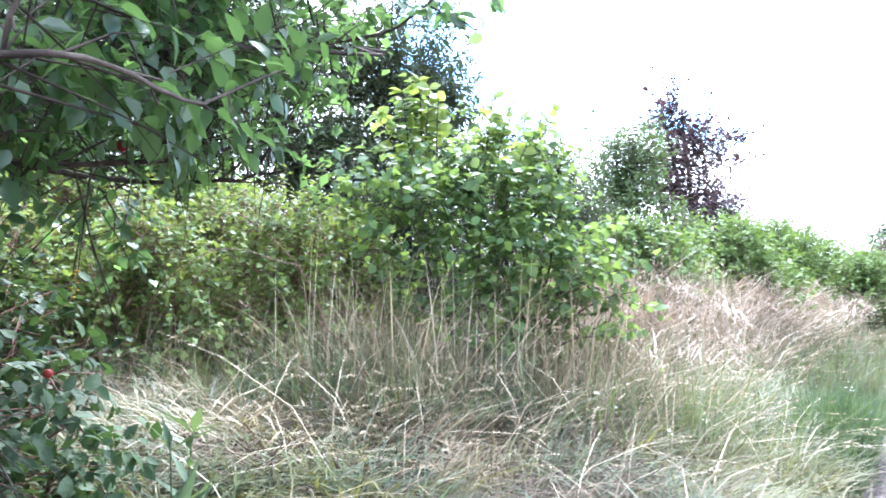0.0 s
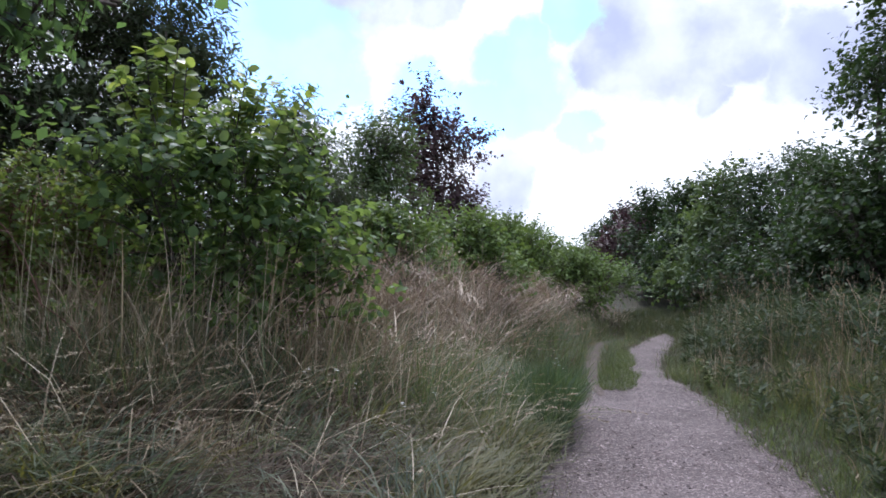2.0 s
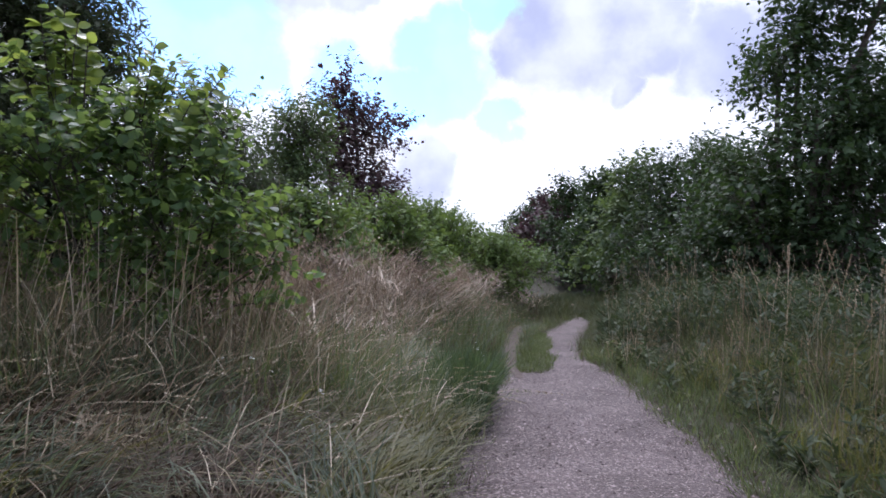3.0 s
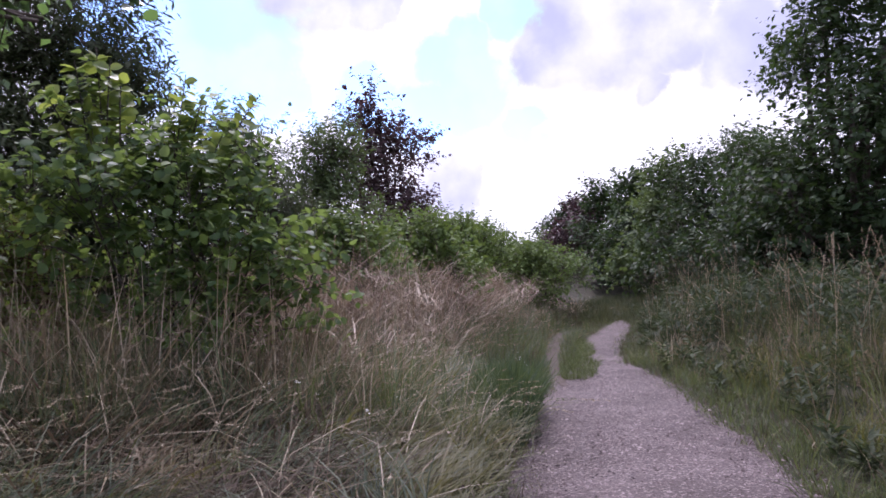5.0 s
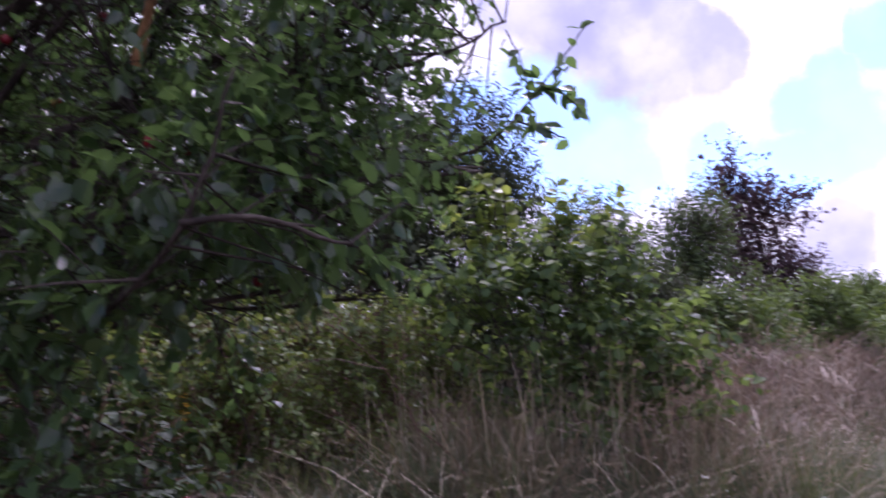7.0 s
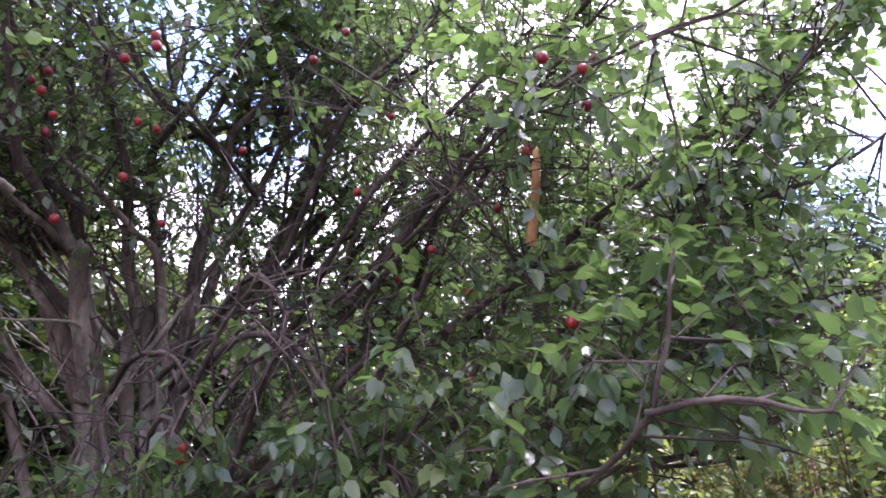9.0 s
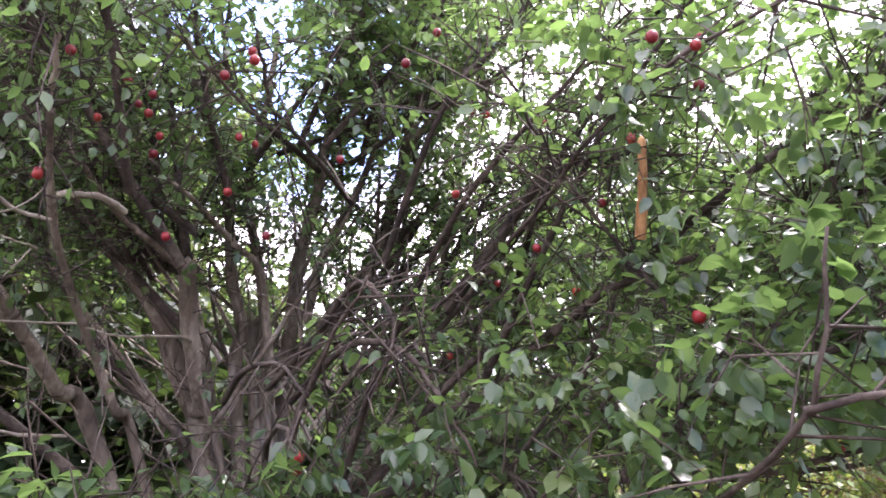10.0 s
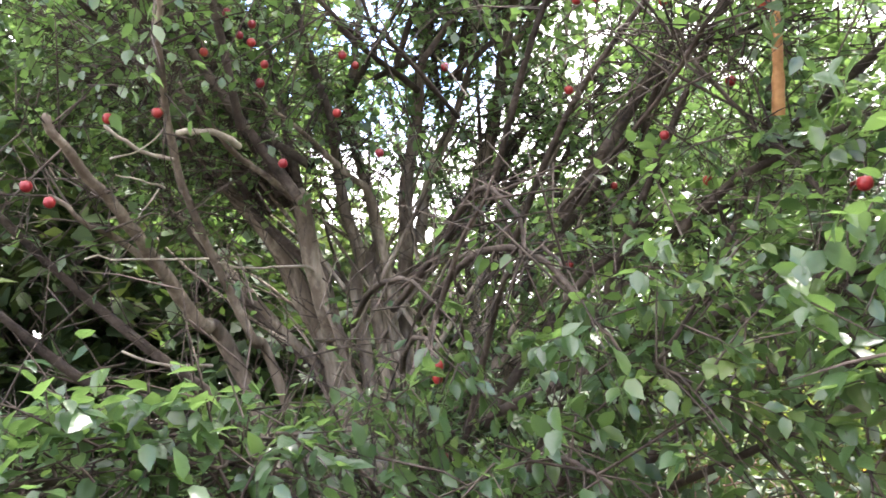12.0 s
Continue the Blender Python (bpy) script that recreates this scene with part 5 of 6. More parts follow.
# ---- the plum tree over the path ----
def plum_tree():
    root = thing("plum_tree", (-2.75, 1.5, float(ground_z(-2.75, 1.5))), "many-stemmed cherry plum tree with ripe red fruit", "tree")
    foot = Vector(root.location)
    limbs, lines = [], []

    def limb(points, r0, r1, mat_part="bough", grounded=False):
        r0, r1 = (r0 * 0.86, r1 * 0.9) if mat_part == "stem" else (r0 * 0.75, r1 * 0.8)
        pts = ([tuple(foot + Vector((RNG.normal(0, 0.07), RNG.normal(0, 0.07), -0.05)))] if grounded else []) + list(points)
        v, f, line = tube(pts, r0, r1, 8, 0.004)
        part(mat_part, [(v, f)], M_BARK if mat_part == "stem" else M_BOUGH_BACKLIT, root, smooth=True)
        lines.append((line, r0, r1))

    # stems that fan out from the foot
    limb([(-2.80, 1.17, 1.98), (-2.74, 1.11, 2.21), (-2.66, 1.02, 2.42), (-2.57, 0.94, 2.62)], 0.042, 0.034, "stem", True)
    limb([(-2.58, 0.94, 2.60), (-2.54, 0.79, 2.66), (-2.52, 0.69, 2.70), (-2.44, 0.54, 2.77), (-2.38, 0.45, 2.81)], 0.016, 0.007, "stem")
    limb([(-2.85, 1.14, 2.24), (-2.88, 0.99, 2.57), (-2.90, 0.84, 2.77), (-2.88, 0.72, 2.90), (-2.82, 0.59, 3.02), (-2.71, 0.39, 3.18)], 0.038, 0.016, "stem", True)
    limb([(-2.85, 1.18, 2.41), (-2.83, 1.05, 2.75), (-2.80, 0.89, 2.94), (-2.77, 0.72, 3.07), (-2.73, 0.58, 3.15), (-2.67, 0.39, 3.24)], 0.038, 0.018, "stem", True)
    limb([(-2.76, 1.27, 2.18), (-2.68, 1.24, 2.46), (-2.66, 1.18, 2.67), (-2.59, 1.12, 2.91), (-2.56, 1.04, 3.13), (-2.54, 0.96, 3.29), (-2.48, 0.85, 3.54)], 0.034, 0.015, "stem", True)
    limb([(-2.62, 1.32, 2.28), (-2.51, 1.20, 2.62), (-2.49, 1.09, 2.69), (-2.46, 0.94, 2.77), (-2.44, 0.83, 2.82), (-2.42, 0.71, 2.87)], 0.02, 0.007, "stem")
    limb([(-2.75, 1.38, 2.10), (-2.64, 1.42, 2.43), (-2.55, 1.41, 2.73), (-2.44, 1.42, 2.98), (-2.37, 1.41, 3.15), (-2.26, 1.42, 3.36), (-2.12, 1.39, 3.62)], 0.044, 0.018, "stem", True)
    limb([(-2.75, 1.45, 2.11), (-2.60, 1.56, 2.49), (-2.47, 1.66, 2.68), (-2.34, 1.71, 2.90), (-2.19, 1.70, 3.17), (-2.04, 1.68, 3.38), (-1.89, 1.69, 3.60)], 0.048, 0.022, "stem", True)
    limb([(-2.16, 1.68, 3.18), (-1.97, 1.69, 3.26), (-1.76, 1.70, 3.27), (-1.54, 1.68, 3.27)], 0.02, 0.006, "stem")
    limb([(-2.46, 1.67, 2.68), (-2.25, 1.75, 2.87), (-1.99, 1.81, 2.95), (-1.73, 1.83, 2.94)], 0.02, 0.006, "stem")
    limb([(-2.74, 1.33, 2.27), (-2.67, 1.33, 2.56), (-2.62, 1.24, 2.88), (-2.59, 1.21, 3.06), (-2.46, 1.20, 3.32), (-2.34, 1.18, 3.60)], 0.03, 0.014, "stem", True)
    limb([(-2.62, 1.49, 2.53), (-2.49, 1.49, 2.77), (-2.34, 1.53, 2.97), (-2.22, 1.55, 3.15), (-2.08, 1.50, 3.40)], 0.026, 0.010, "stem")
    # slim dark branches that cross before the stems
    limb([(-2.00, 1.18, 2.68), (-1.93, 0.99, 2.73), (-1.89, 0.84, 2.78), (-1.88, 0.78, 2.81), (-1.76, 0.65, 2.91)], 0.011, 0.006)
    limb([(-1.92, 0.78, 2.77), (-1.89, 0.64, 2.81), (-1.85, 0.48, 2.86)], 0.008, 0.005)
    limb([(-1.99, 1.46, 3.02), (-1.88, 1.24, 3.05), (-1.79, 1.03, 3.13)], 0.010, 0.006)
    # long branches that lean out on the side of the hedge
    limb([(-2.80, 0.81, 2.03), (-2.71, 0.63, 2.19), (-2.62, 0.49, 2.31), (-2.51, 0.35, 2.41), (-2.41, 0.23, 2.48), (-2.29, 0.09, 2.55)], 0.034, 0.012, "stem", True)
    limb([(-2.62, 0.49, 2.31), (-2.57, 0.35, 2.38), (-2.52, 0.26, 2.39), (-2.45, 0.15, 2.43)], 0.013, 0.006, "stem")
    limb([(-2.75, 0.92, 1.97), (-2.70, 0.80, 2.14), (-2.64, 0.70, 2.27), (-2.50, 0.52, 2.50), (-2.34, 0.40, 2.66), (-2.17, 0.32, 2.79), (-2.04, 0.27, 2.87)], 0.022, 0.008, "stem", True)
    limb([(-2.9, 1.1, 1.6), (-2.8, 0.6, 1.85), (-2.7, 0.2, 2.1), (-2.5, -0.3, 2.5)], 0.03, 0.010)
    limb([(-2.51, 1.57, 1.80), (-1.98, 1.67, 2.21), (-1.69, 1.73, 2.19), (-1.3, 1.75, 2.25)], 0.025, 0.007)
    limb([(-1.23, 1.36, 1.64), (-1.19, 1.38, 1.85), (-1.15, 1.39, 2.04), (-1.18, 1.39, 2.16), (-1.23, 1.34, 2.29), (-1.27, 1.25, 2.44), (-1.29, 1.16, 2.57), (-1.28, 1.01, 2.72)], 0.011, 0.005)
    for k in range(6):
        a, q = RNG.uniform(0.3, 3.0), RNG.uniform(0.35, 1.0)
        top = (-2.7 + q * 1.1 * math.cos(a) + 0.2, 1.4 + 0.9 * q * math.sin(a * 1.7), RNG.uniform(2.9, 3.8))
        limb([(-2.72 + 0.1 * math.cos(a), 1.42 + 0.1 * math.sin(a), 1.6), ((top[0] - 2.6) / 2, (top[1] + 1.4) / 2 + RNG.normal(0, 0.08), 2.35), top], RNG.uniform(0.022, 0.034), 0.009, "stem", True)
    # slender bare water shoots between the stems
    for k in range(30):
        a = RNG.uniform(-1.3, 1.1)
        p0 = np.array([-2.7 + RNG.normal(0, 0.1), 1.4 + RNG.normal(0, 0.12), RNG.uniform(1.7, 2.5)])
        side = np.array([math.sin(a) * 0.75, math.sin(a * 1.3) * 0.55, 1.0]) * RNG.uniform(0.7, 1.5)
        p1 = p0 + side * 0.55 + RNG.normal(0, 0.07, 3)
        v, f, line = tube([p0, p1, p0 + side], RNG.uniform(0.005, 0.012), 0.003, 5, 0.004)
        part("shoot", [(v, f)], M_BARK, root, smooth=True)
    # low sprays in front of the stems
    limb([(-2.5, 1.3, 1.3), (-2.05, 0.9, 1.75), (-1.72, 0.76, 2.02), (-1.5, 0.72, 2.15)], 0.018, 0.004)
    limb([(-2.5, 1.2, 1.2), (-2.15, 0.65, 1.48), (-2.0, 0.3, 1.58), (-1.95, -0.05, 1.6)], 0.018, 0.004)
    limb([(-2.5, 1.2, 1.15), (-2.2, 0.75, 1.45), (-2.1, 0.5, 1.57), (-1.95, 0.35, 1.62)], 0.014, 0.004)
    limb([(-2.6, 1.0, 1.3), (-2.3, 0.4, 1.6), (-2.05, 0.1, 1.7), (-1.95, -0.1, 1.68)], 0.014, 0.004)
    limb([(-2.7, 0.8, 1.3), (-2.5, 0.3, 1.6), (-2.3, 0.1, 1.68), (-2.1, -0.05, 1.66)], 0.014, 0.004)
    limb([(-2.5, 1.1, 1.3), (-2.2, 0.6, 1.62), (-2.0, 0.4, 1.7), (-1.85, 0.28, 1.68)], 0.014, 0.004)
    limb([(-2.4, 1.3, 1.2), (-1.8, 1.05, 1.55), (-1.5, 1.0, 1.70), (-1.25, 1.0, 1.9)], 0.016, 0.004)
    for pts in ([(-2.31, 1.07, 2.14), (-1.93, 0.94, 2.18), (-1.68, 0.86, 2.23), (-1.57, 0.84, 2.12), (-1.54, 0.83, 1.99)], [(-2.20, 1.07, 2.08), (-1.81, 0.94, 2.12), (-1.59, 0.90, 2.04), (-1.49, 0.90, 1.89), (-1.43, 0.90, 1.77)],
                [(-2.39, 0.97, 2.11), (-2.10, 0.84, 2.12), (-1.93, 0.82, 2.09), (-1.86, 0.83, 2.01)],
                [(-2.5, 1.1, 1.25), (-2.15, 0.55, 1.65), (-2.0, 0.35, 1.76), (-1.9, 0.15, 1.76)], [(-2.5, 1.2, 1.2), (-2.05, 0.75, 1.6), (-1.9, 0.5, 1.72), (-1.75, 0.35, 1.72)],
                [(-2.55, 1.3, 1.5), (-2.1, 0.9, 1.85), (-1.85, 0.75, 1.92), (-1.7, 0.68, 1.84)], [(-2.4, 1.35, 1.7), (-1.9, 1.1, 2.05), (-1.65, 0.98, 2.08), (-1.5, 0.9, 1.98)],
                [(-2.3, 1.4, 1.5), (-1.75, 1.1, 1.75), (-1.5, 1.0, 1.78), (-1.35, 0.95, 1.72)], [(-2.3, 1.3, 1.3), (-1.8, 0.95, 1.6), (-1.6, 0.85, 1.62), (-1.45, 0.8, 1.56)]):
        limb(pts, 0.015, 0.004)
    # boughs that reach over the verge
    limb([(-2.49, 1.48, 1.50), (-1.85, 1.73, 1.80), (-1.56, 1.61, 2.02), (-1.34, 1.61, 2.31), (-1.11, 1.60, 2.70)], 0.026, 0.007)
    limb([(-2.49, 1.48, 1.35), (-1.50, 1.72, 1.78), (-1.00, 1.66, 2.15), (-0.72, 1.67, 2.42), (-0.40, 1.66, 2.75)], 0.025, 0.006)
    limb([(-2.40, 1.40, 1.35), (-1.42, 1.17, 1.56), (-1.05, 1.00, 1.63), (-0.79, 0.78, 1.74), (-0.70, 0.74, 1.95)], 0.013, 0.003)
    limb([(-0.80, 0.78, 1.73), (-0.69, 0.80, 1.73), (-0.58, 0.93, 1.70)], 0.008, 0.004)
    limb([(-1.5, 1.6, 1.9), (-1.0, 1.45, 2.0), (-0.65, 1.5, 2.0), (-0.35, 1.6, 2.0)], 0.014, 0.004)
    limb([(-1.3, 1.4, 2.2), (-0.8, 1.5, 2.25), (-0.45, 1.55, 2.3), (-0.25, 1.6, 2.4)], 0.014, 0.004)
    limb([(-1.5, 1.5, 1.75), (-1.1, 1.5, 1.7), (-0.8, 1.6, 1.74), (-0.6, 1.7, 1.85)], 0.014, 0.004)
    # the last bough, whose bare tip stands against the sky
    tips = []
    for pts, r in (([(-0.95, 1.6, 2.1), (-0.60, 1.7, 2.06), (-0.40, 1.70, 2.07), (-0.28, 1.68, 2.12), (-0.15, 1.64, 2.24), (-0.03, 1.58, 2.36)], 0.007),
                   ([(-0.24, 1.67, 2.14), (-0.15, 1.68, 2.10), (-0.11, 1.70, 2.08)], 0.003), ([(-0.20, 1.66, 2.18), (-0.21, 1.62, 2.27), (-0.25, 1.56, 2.36)], 0.003),
                   ([(-0.34, 1.69, 2.09), (-0.34, 1.65, 2.18), (-0.37, 1.6, 2.25)], 0.003), ([(-0.16, 1.65, 2.22), (-0.1, 1.65, 2.19), (-0.07, 1.66, 2.15)], 0.003)):
        v, f, line = tube(pts, r, 0.002, 6, 0.003)
        part("bough", [(v, f)], M_BOUGH_BACKLIT, root, smooth=True)
        tips.append(line[line[:, 0] > -0.5])
    limb([(-1.6, 1.6, 2.2), (-0.85, 1.65, 2.5), (-0.5, 1.7, 2.65), (-0.2, 1.75, 2.78)], 0.02, 0.005)
    limb([(-2.20, 1.35, 2.20), (-1.50, 1.25, 2.36), (-0.95, 1.00, 2.45), (-0.45, 1.05, 2.50)], 0.010, 0.004)
    limb([(-2.30, 1.40, 1.80), (-1.40, 1.22, 1.86), (-0.92, 1.16, 1.85), (-0.70, 1.35, 1.93), (-0.36, 1.56, 1.98)], 0.024, 0.005)
    limb([(-1.0, 1.66, 2.15), (-0.8, 1.5, 2.3), (-0.55, 1.4, 2.42), (-0.3, 1.35, 2.6)], 0.012, 0.004)
    limb([(-1.50, 1.72, 1.78), (-1.2, 1.85, 1.72), (-0.85, 1.8, 1.7), (-0.62, 1.72, 1.72)], 0.014, 0.004)
    limb([(-2.30, 1.40, 1.5), (-1.7, 1.2, 1.35), (-1.35, 1.3, 1.25), (-1.2, 1.4, 1.15)], 0.02, 0.004)
    limb([(-2.3, 1.6, 2.2), (-1.8, 1.75, 2.6), (-1.45, 1.75, 2.85), (-1.1, 1.7, 3.05)], 0.018, 0.005)
    limb([(-2.2, 1.5, 2.3), (-1.7, 1.35, 2.6), (-1.3, 1.3, 2.75), (-1.0, 1.25, 2.85)], 0.018, 0.005)
    limb([(-1.9, 1.9, 2.5), (-1.5, 1.6, 2.7), (-1.2, 1.5, 2.6), (-0.95, 1.4, 2.6)], 0.016, 0.005)
    limb([(-2.0, 1.3, 2.5), (-1.6, 1.2, 2.85), (-1.4, 1.3, 3.05), (-1.2, 1.4, 3.3)], 0.016, 0.005)
    # the upper crown behind
    limb([(-2.49, 0.88, 2.57), (-2.5, 0.5, 3.1), (-2.4, 0.2, 3.5), (-2.2, -0.1, 3.8)], 0.025, 0.006)
    limb([(-2.40, 0.65, 2.72), (-2.1, 0.4, 3.1), (-1.9, 0.2, 3.4)], 0.02, 0.005)
    limb([(-2.52, 1.09, 2.84), (-2.3, 0.8, 3.3), (-2.0, 0.6, 3.6)], 0.02, 0.005)
    limb([(-2.75, 1.09, 2.42), (-3.0, 0.7, 3.0), (-2.9, 0.3, 3.4)], 0.025, 0.006)
    limb([(-2.55, 0.58, 2.84), (-2.6, 0.2, 3.2), (-2.5, -0.3, 3.4)], 0.02, 0.005)
    limb([(-2.3, 1.8, 2.0), (-1.7, 2.2, 2.5), (-1.0, 2.3, 2.85), (-0.45, 2.2, 3.05)], 0.035, 0.006)
    limb([(-2.3, 1.9, 2.3), (-1.8, 2.4, 3.0), (-1.2, 2.5, 3.5)], 0.035, 0.006)
    limb([(-2.0, 1.6, 2.4), (-1.4, 1.65, 2.85), (-0.9, 1.6, 3.15), (-0.5, 1.6, 3.3)], 0.03, 0.006)
    limb([(-1.7, 2.2, 2.5), (-1.2, 2.2, 2.45), (-0.8, 2.1, 2.5), (-0.45, 2.0, 2.55)], 0.02, 0.005)
    limb([(-1.5, 1.72, 1.78), (-1.3, 2.1, 2.0), (-1.0, 2.2, 2.15), (-0.7, 2.1, 2.25)], 0.018, 0.005)
    limb([(-2.0, 1.9, 2.4), (-1.6, 2.0, 2.35), (-1.2, 1.95, 2.5), (-0.85, 1.9, 2.65)], 0.02, 0.005)
    limb([(-1.9, 1.6, 2.1), (-1.5, 1.5, 2.45), (-1.15, 1.45, 2.75), (-0.8, 1.4, 2.95)], 0.02, 0.005)
    limb([(-2.5, 1.9, 2.0), (-2.3, 2.6, 2.6), (-2.0, 3.0, 3.0)], 0.03, 0.006)
    limb([(-2.9, 1.6, 1.9), (-3.3, 1.9, 2.6), (-3.4, 1.9, 3.3)], 0.03, 0.006)
    limb([(-2.9, 1.3, 1.9), (-3.2, 0.9, 2.6), (-3.2, 0.5, 3.2), (-2.9, 0.0, 3.6)], 0.03, 0.006)
    limb([(-3.0, 1.1, 1.8), (-3.1, 0.5, 2.3), (-2.95, 0.0, 2.7), (-2.7, -0.5, 3.0)], 0.028, 0.006)

    # high in the crown, on the side of the hedge, mostly unseen; added to shade the inside
    for k in range(12):
        top = np.array([RNG.uniform(-3.5, -2.5), RNG.uniform(-0.3, 0.9), RNG.uniform(3.5, 4.6)])
        low = np.array([-2.75 + RNG.normal(0, 0.1), 1.0 + RNG.normal(0, 0.1), 2.7])
        limb([tuple(low), tuple((low + top) / 2 + RNG.normal(0, 0.12, 3)), tuple(top)], 0.024, 0.006)
    for k in range(5):
        low = np.array([RNG.uniform(-2.9, -2.6), RNG.uniform(1.6, 1.9), RNG.uniform(2.2, 2.6)])
        top = np.array([RNG.uniform(-3.7, -2.4), RNG.uniform(1.3, 2.8), RNG.uniform(3.0, 4.0)])
        limb([tuple(low), tuple((low + top) / 2 + RNG.normal(0, 0.1, 3)), tuple(top)], 0.02, 0.005)
    # upper limbs added to close sky gaps and shade the sprays below
    for k in range(9):
        low = np.array([RNG.uniform(-2.6, -2.2), RNG.uniform(1.1, 1.6), RNG.uniform(3.0, 3.2)])
        top = np.array([RNG.uniform(-2.7, -1.3), RNG.uniform(0.8, 2.2), RNG.uniform(3.5, 4.2)])
        limb([tuple(low), tuple((low + top) / 2 + RNG.normal(0, 0.1, 3)), tuple(top)], 0.018, 0.005)
    # unseen top of the crown, added to shade the low sprays
    for k in range(13):
        low = np.array([RNG.uniform(-2.6, -2.2), RNG.uniform(1.5, 1.9), RNG.uniform(3.3, 3.6)])
        top = np.array([RNG.uniform(-2.6, -1.2), RNG.uniform(1.4, 3.2), RNG.uniform(4.9, 5.6)])
        limb([tuple(low), tuple((low + top) / 2 + RNG.normal(0, 0.1, 3)), tuple(top)], 0.02, 0.005)
    # boughs that arch out over the low sprays, added to shade them and close the upper left
    for k in range(6):
        low = np.array([RNG.uniform(-2.6, -2.4), RNG.uniform(0.4, 0.7), RNG.uniform(2.9, 3.1)])
        top = np.array([RNG.uniform(-2.2, -1.5), RNG.uniform(-0.7, 0.2), RNG.uniform(3.1, 3.6)])
        limb([tuple(low), tuple((low + top) / 2 + np.array([0, 0, 0.2]) + RNG.normal(0, 0.08, 3)), tuple(top)], 0.02, 0.005)
    # the back of the crown, fine and twiggy
    for k in range(12):
        low = np.array([RNG.uniform(-2.6, -2.3), RNG.uniform(1.7, 2.1), RNG.uniform(2.4, 2.7)])
        top = np.array([RNG.uniform(-2.8, -1.5), RNG.uniform(1.8, 3.2), RNG.uniform(2.7, 3.4)])
        limb([tuple(low), tuple((low + top) / 2 + RNG.normal(0, 0.1, 3)), tuple(top)], 0.02, 0.005)

    # finer branches off the limbs
    starts, ways, lens, leafy = [], [], [], []
    for line, r0, r1 in lines:
        over_verge = line[:, 0].mean() > -1.45 and line[:, 2].mean() < 2.5
        n = int((46 if over_verge else 31) * np.linalg.norm(np.diff(line, axis=0), axis=1).sum())
        t = RNG.uniform(0.25, 1.0, n)
        k = np.clip((t * (len(line) - 1)).astype(int), 0, len(line) - 2)
        p = line[k] + (line[k + 1] - line[k]) * RNG.uniform(0, 1, (n, 1))
        w = unit(unit(line[k + 1] - line[k]) * 0.7 + RNG.normal(0, 0.75, (n, 3)) + np.array([0, 0, 0.12]))
        starts.append(p)
        ways.append(w)
        lens.append(RNG.uniform(0.18, 0.5, n) * (0.75 + 0.25 * t))
    starts, ways, lens = np.concatenate(starts), np.concatenate(ways), np.concatenate(lens)
    # shoots are cut back round the camera's places and to the outline seen from it
    def clear(p, gap):
        near = np.minimum(np.hypot(p[:, 0] + 0.25, p[:, 1] + 0.15), np.hypot(p[:, 0] + 0.65, p[:, 1] + 0.22))
        rim = np.interp(p[:, 2], [1.5, 1.85, 2.1, 2.25, 2.4, 2.75], [-0.6, -0.48, -0.3, -0.38, -0.42, -0.12])
        return (near > gap) & (p[:, 0] < rim)

    ok = clear(starts + ways * lens[:, None], 1.1) & (starts[:, 2] > 0.9)
    # the hollow among the stems has few twigs
    ok &= (RNG.uniform(0, 1, len(starts)) < 0.3) | ~((starts[:, 0] < -1.5) & (starts[:, 1] < 1.6) & (starts[:, 2] > 1.85) & (starts[:, 2] < 2.65))
    starts, ways, lens = starts[ok], ways[ok], lens[ok]
    ok = (RNG.uniform(0, 1, len(starts)) < 0.45) | ~((starts[:, 2] > 1.8) & (starts[:, 2] < 1.95) & (starts[:, 0] < -1.2) & (starts[:, 1] < 1.1))
    starts, ways, lens = starts[ok], ways[ok], lens[ok]
    # no bare twigs hang below the crown's edge, a cone taken from the camera
    tip = starts + ways * lens[:, None]
    ok = ~((tip[:, 0] > -1.0) & (tip[:, 2] < 1.38 + 0.17 * np.hypot(tip[:, 0] + 0.24, tip[:, 1] + 0.12))) & (np.hypot(tip[:, 0] + 0.5, tip[:, 1] + 0.2) > 1.0)
    starts, ways, lens = starts[ok], ways[ok], lens[ok]
    # second order
    kk = np.repeat(np.arange(len(starts)), 2)
    s2 = starts[kk] + ways[kk] * (lens[kk] * RNG.uniform(0.3, 0.95, len(kk)))[:, None]
    w2 = unit(ways[kk] * 0.5 + RNG.normal(0, 0.7, (len(kk), 3)))
    l2 = RNG.uniform(0.08, 0.28, len(kk))
    ok = clear(s2 + w2 * l2[:, None], 1.1)
    s2, w2, l2 = s2[ok], w2[ok], l2[ok]
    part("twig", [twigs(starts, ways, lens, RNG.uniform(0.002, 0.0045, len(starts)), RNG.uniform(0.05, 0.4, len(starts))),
                   twigs(s2, w2, l2, RNG.uniform(0.0015, 0.003, len(s2)), np.full(len(s2), 0.15))], M_BOUGH_BACKLIT, root, kind="stuff")
    S, W, Ln = np.concatenate([starts, s2]), np.concatenate([ways, w2]), np.concatenate([lens, l2])
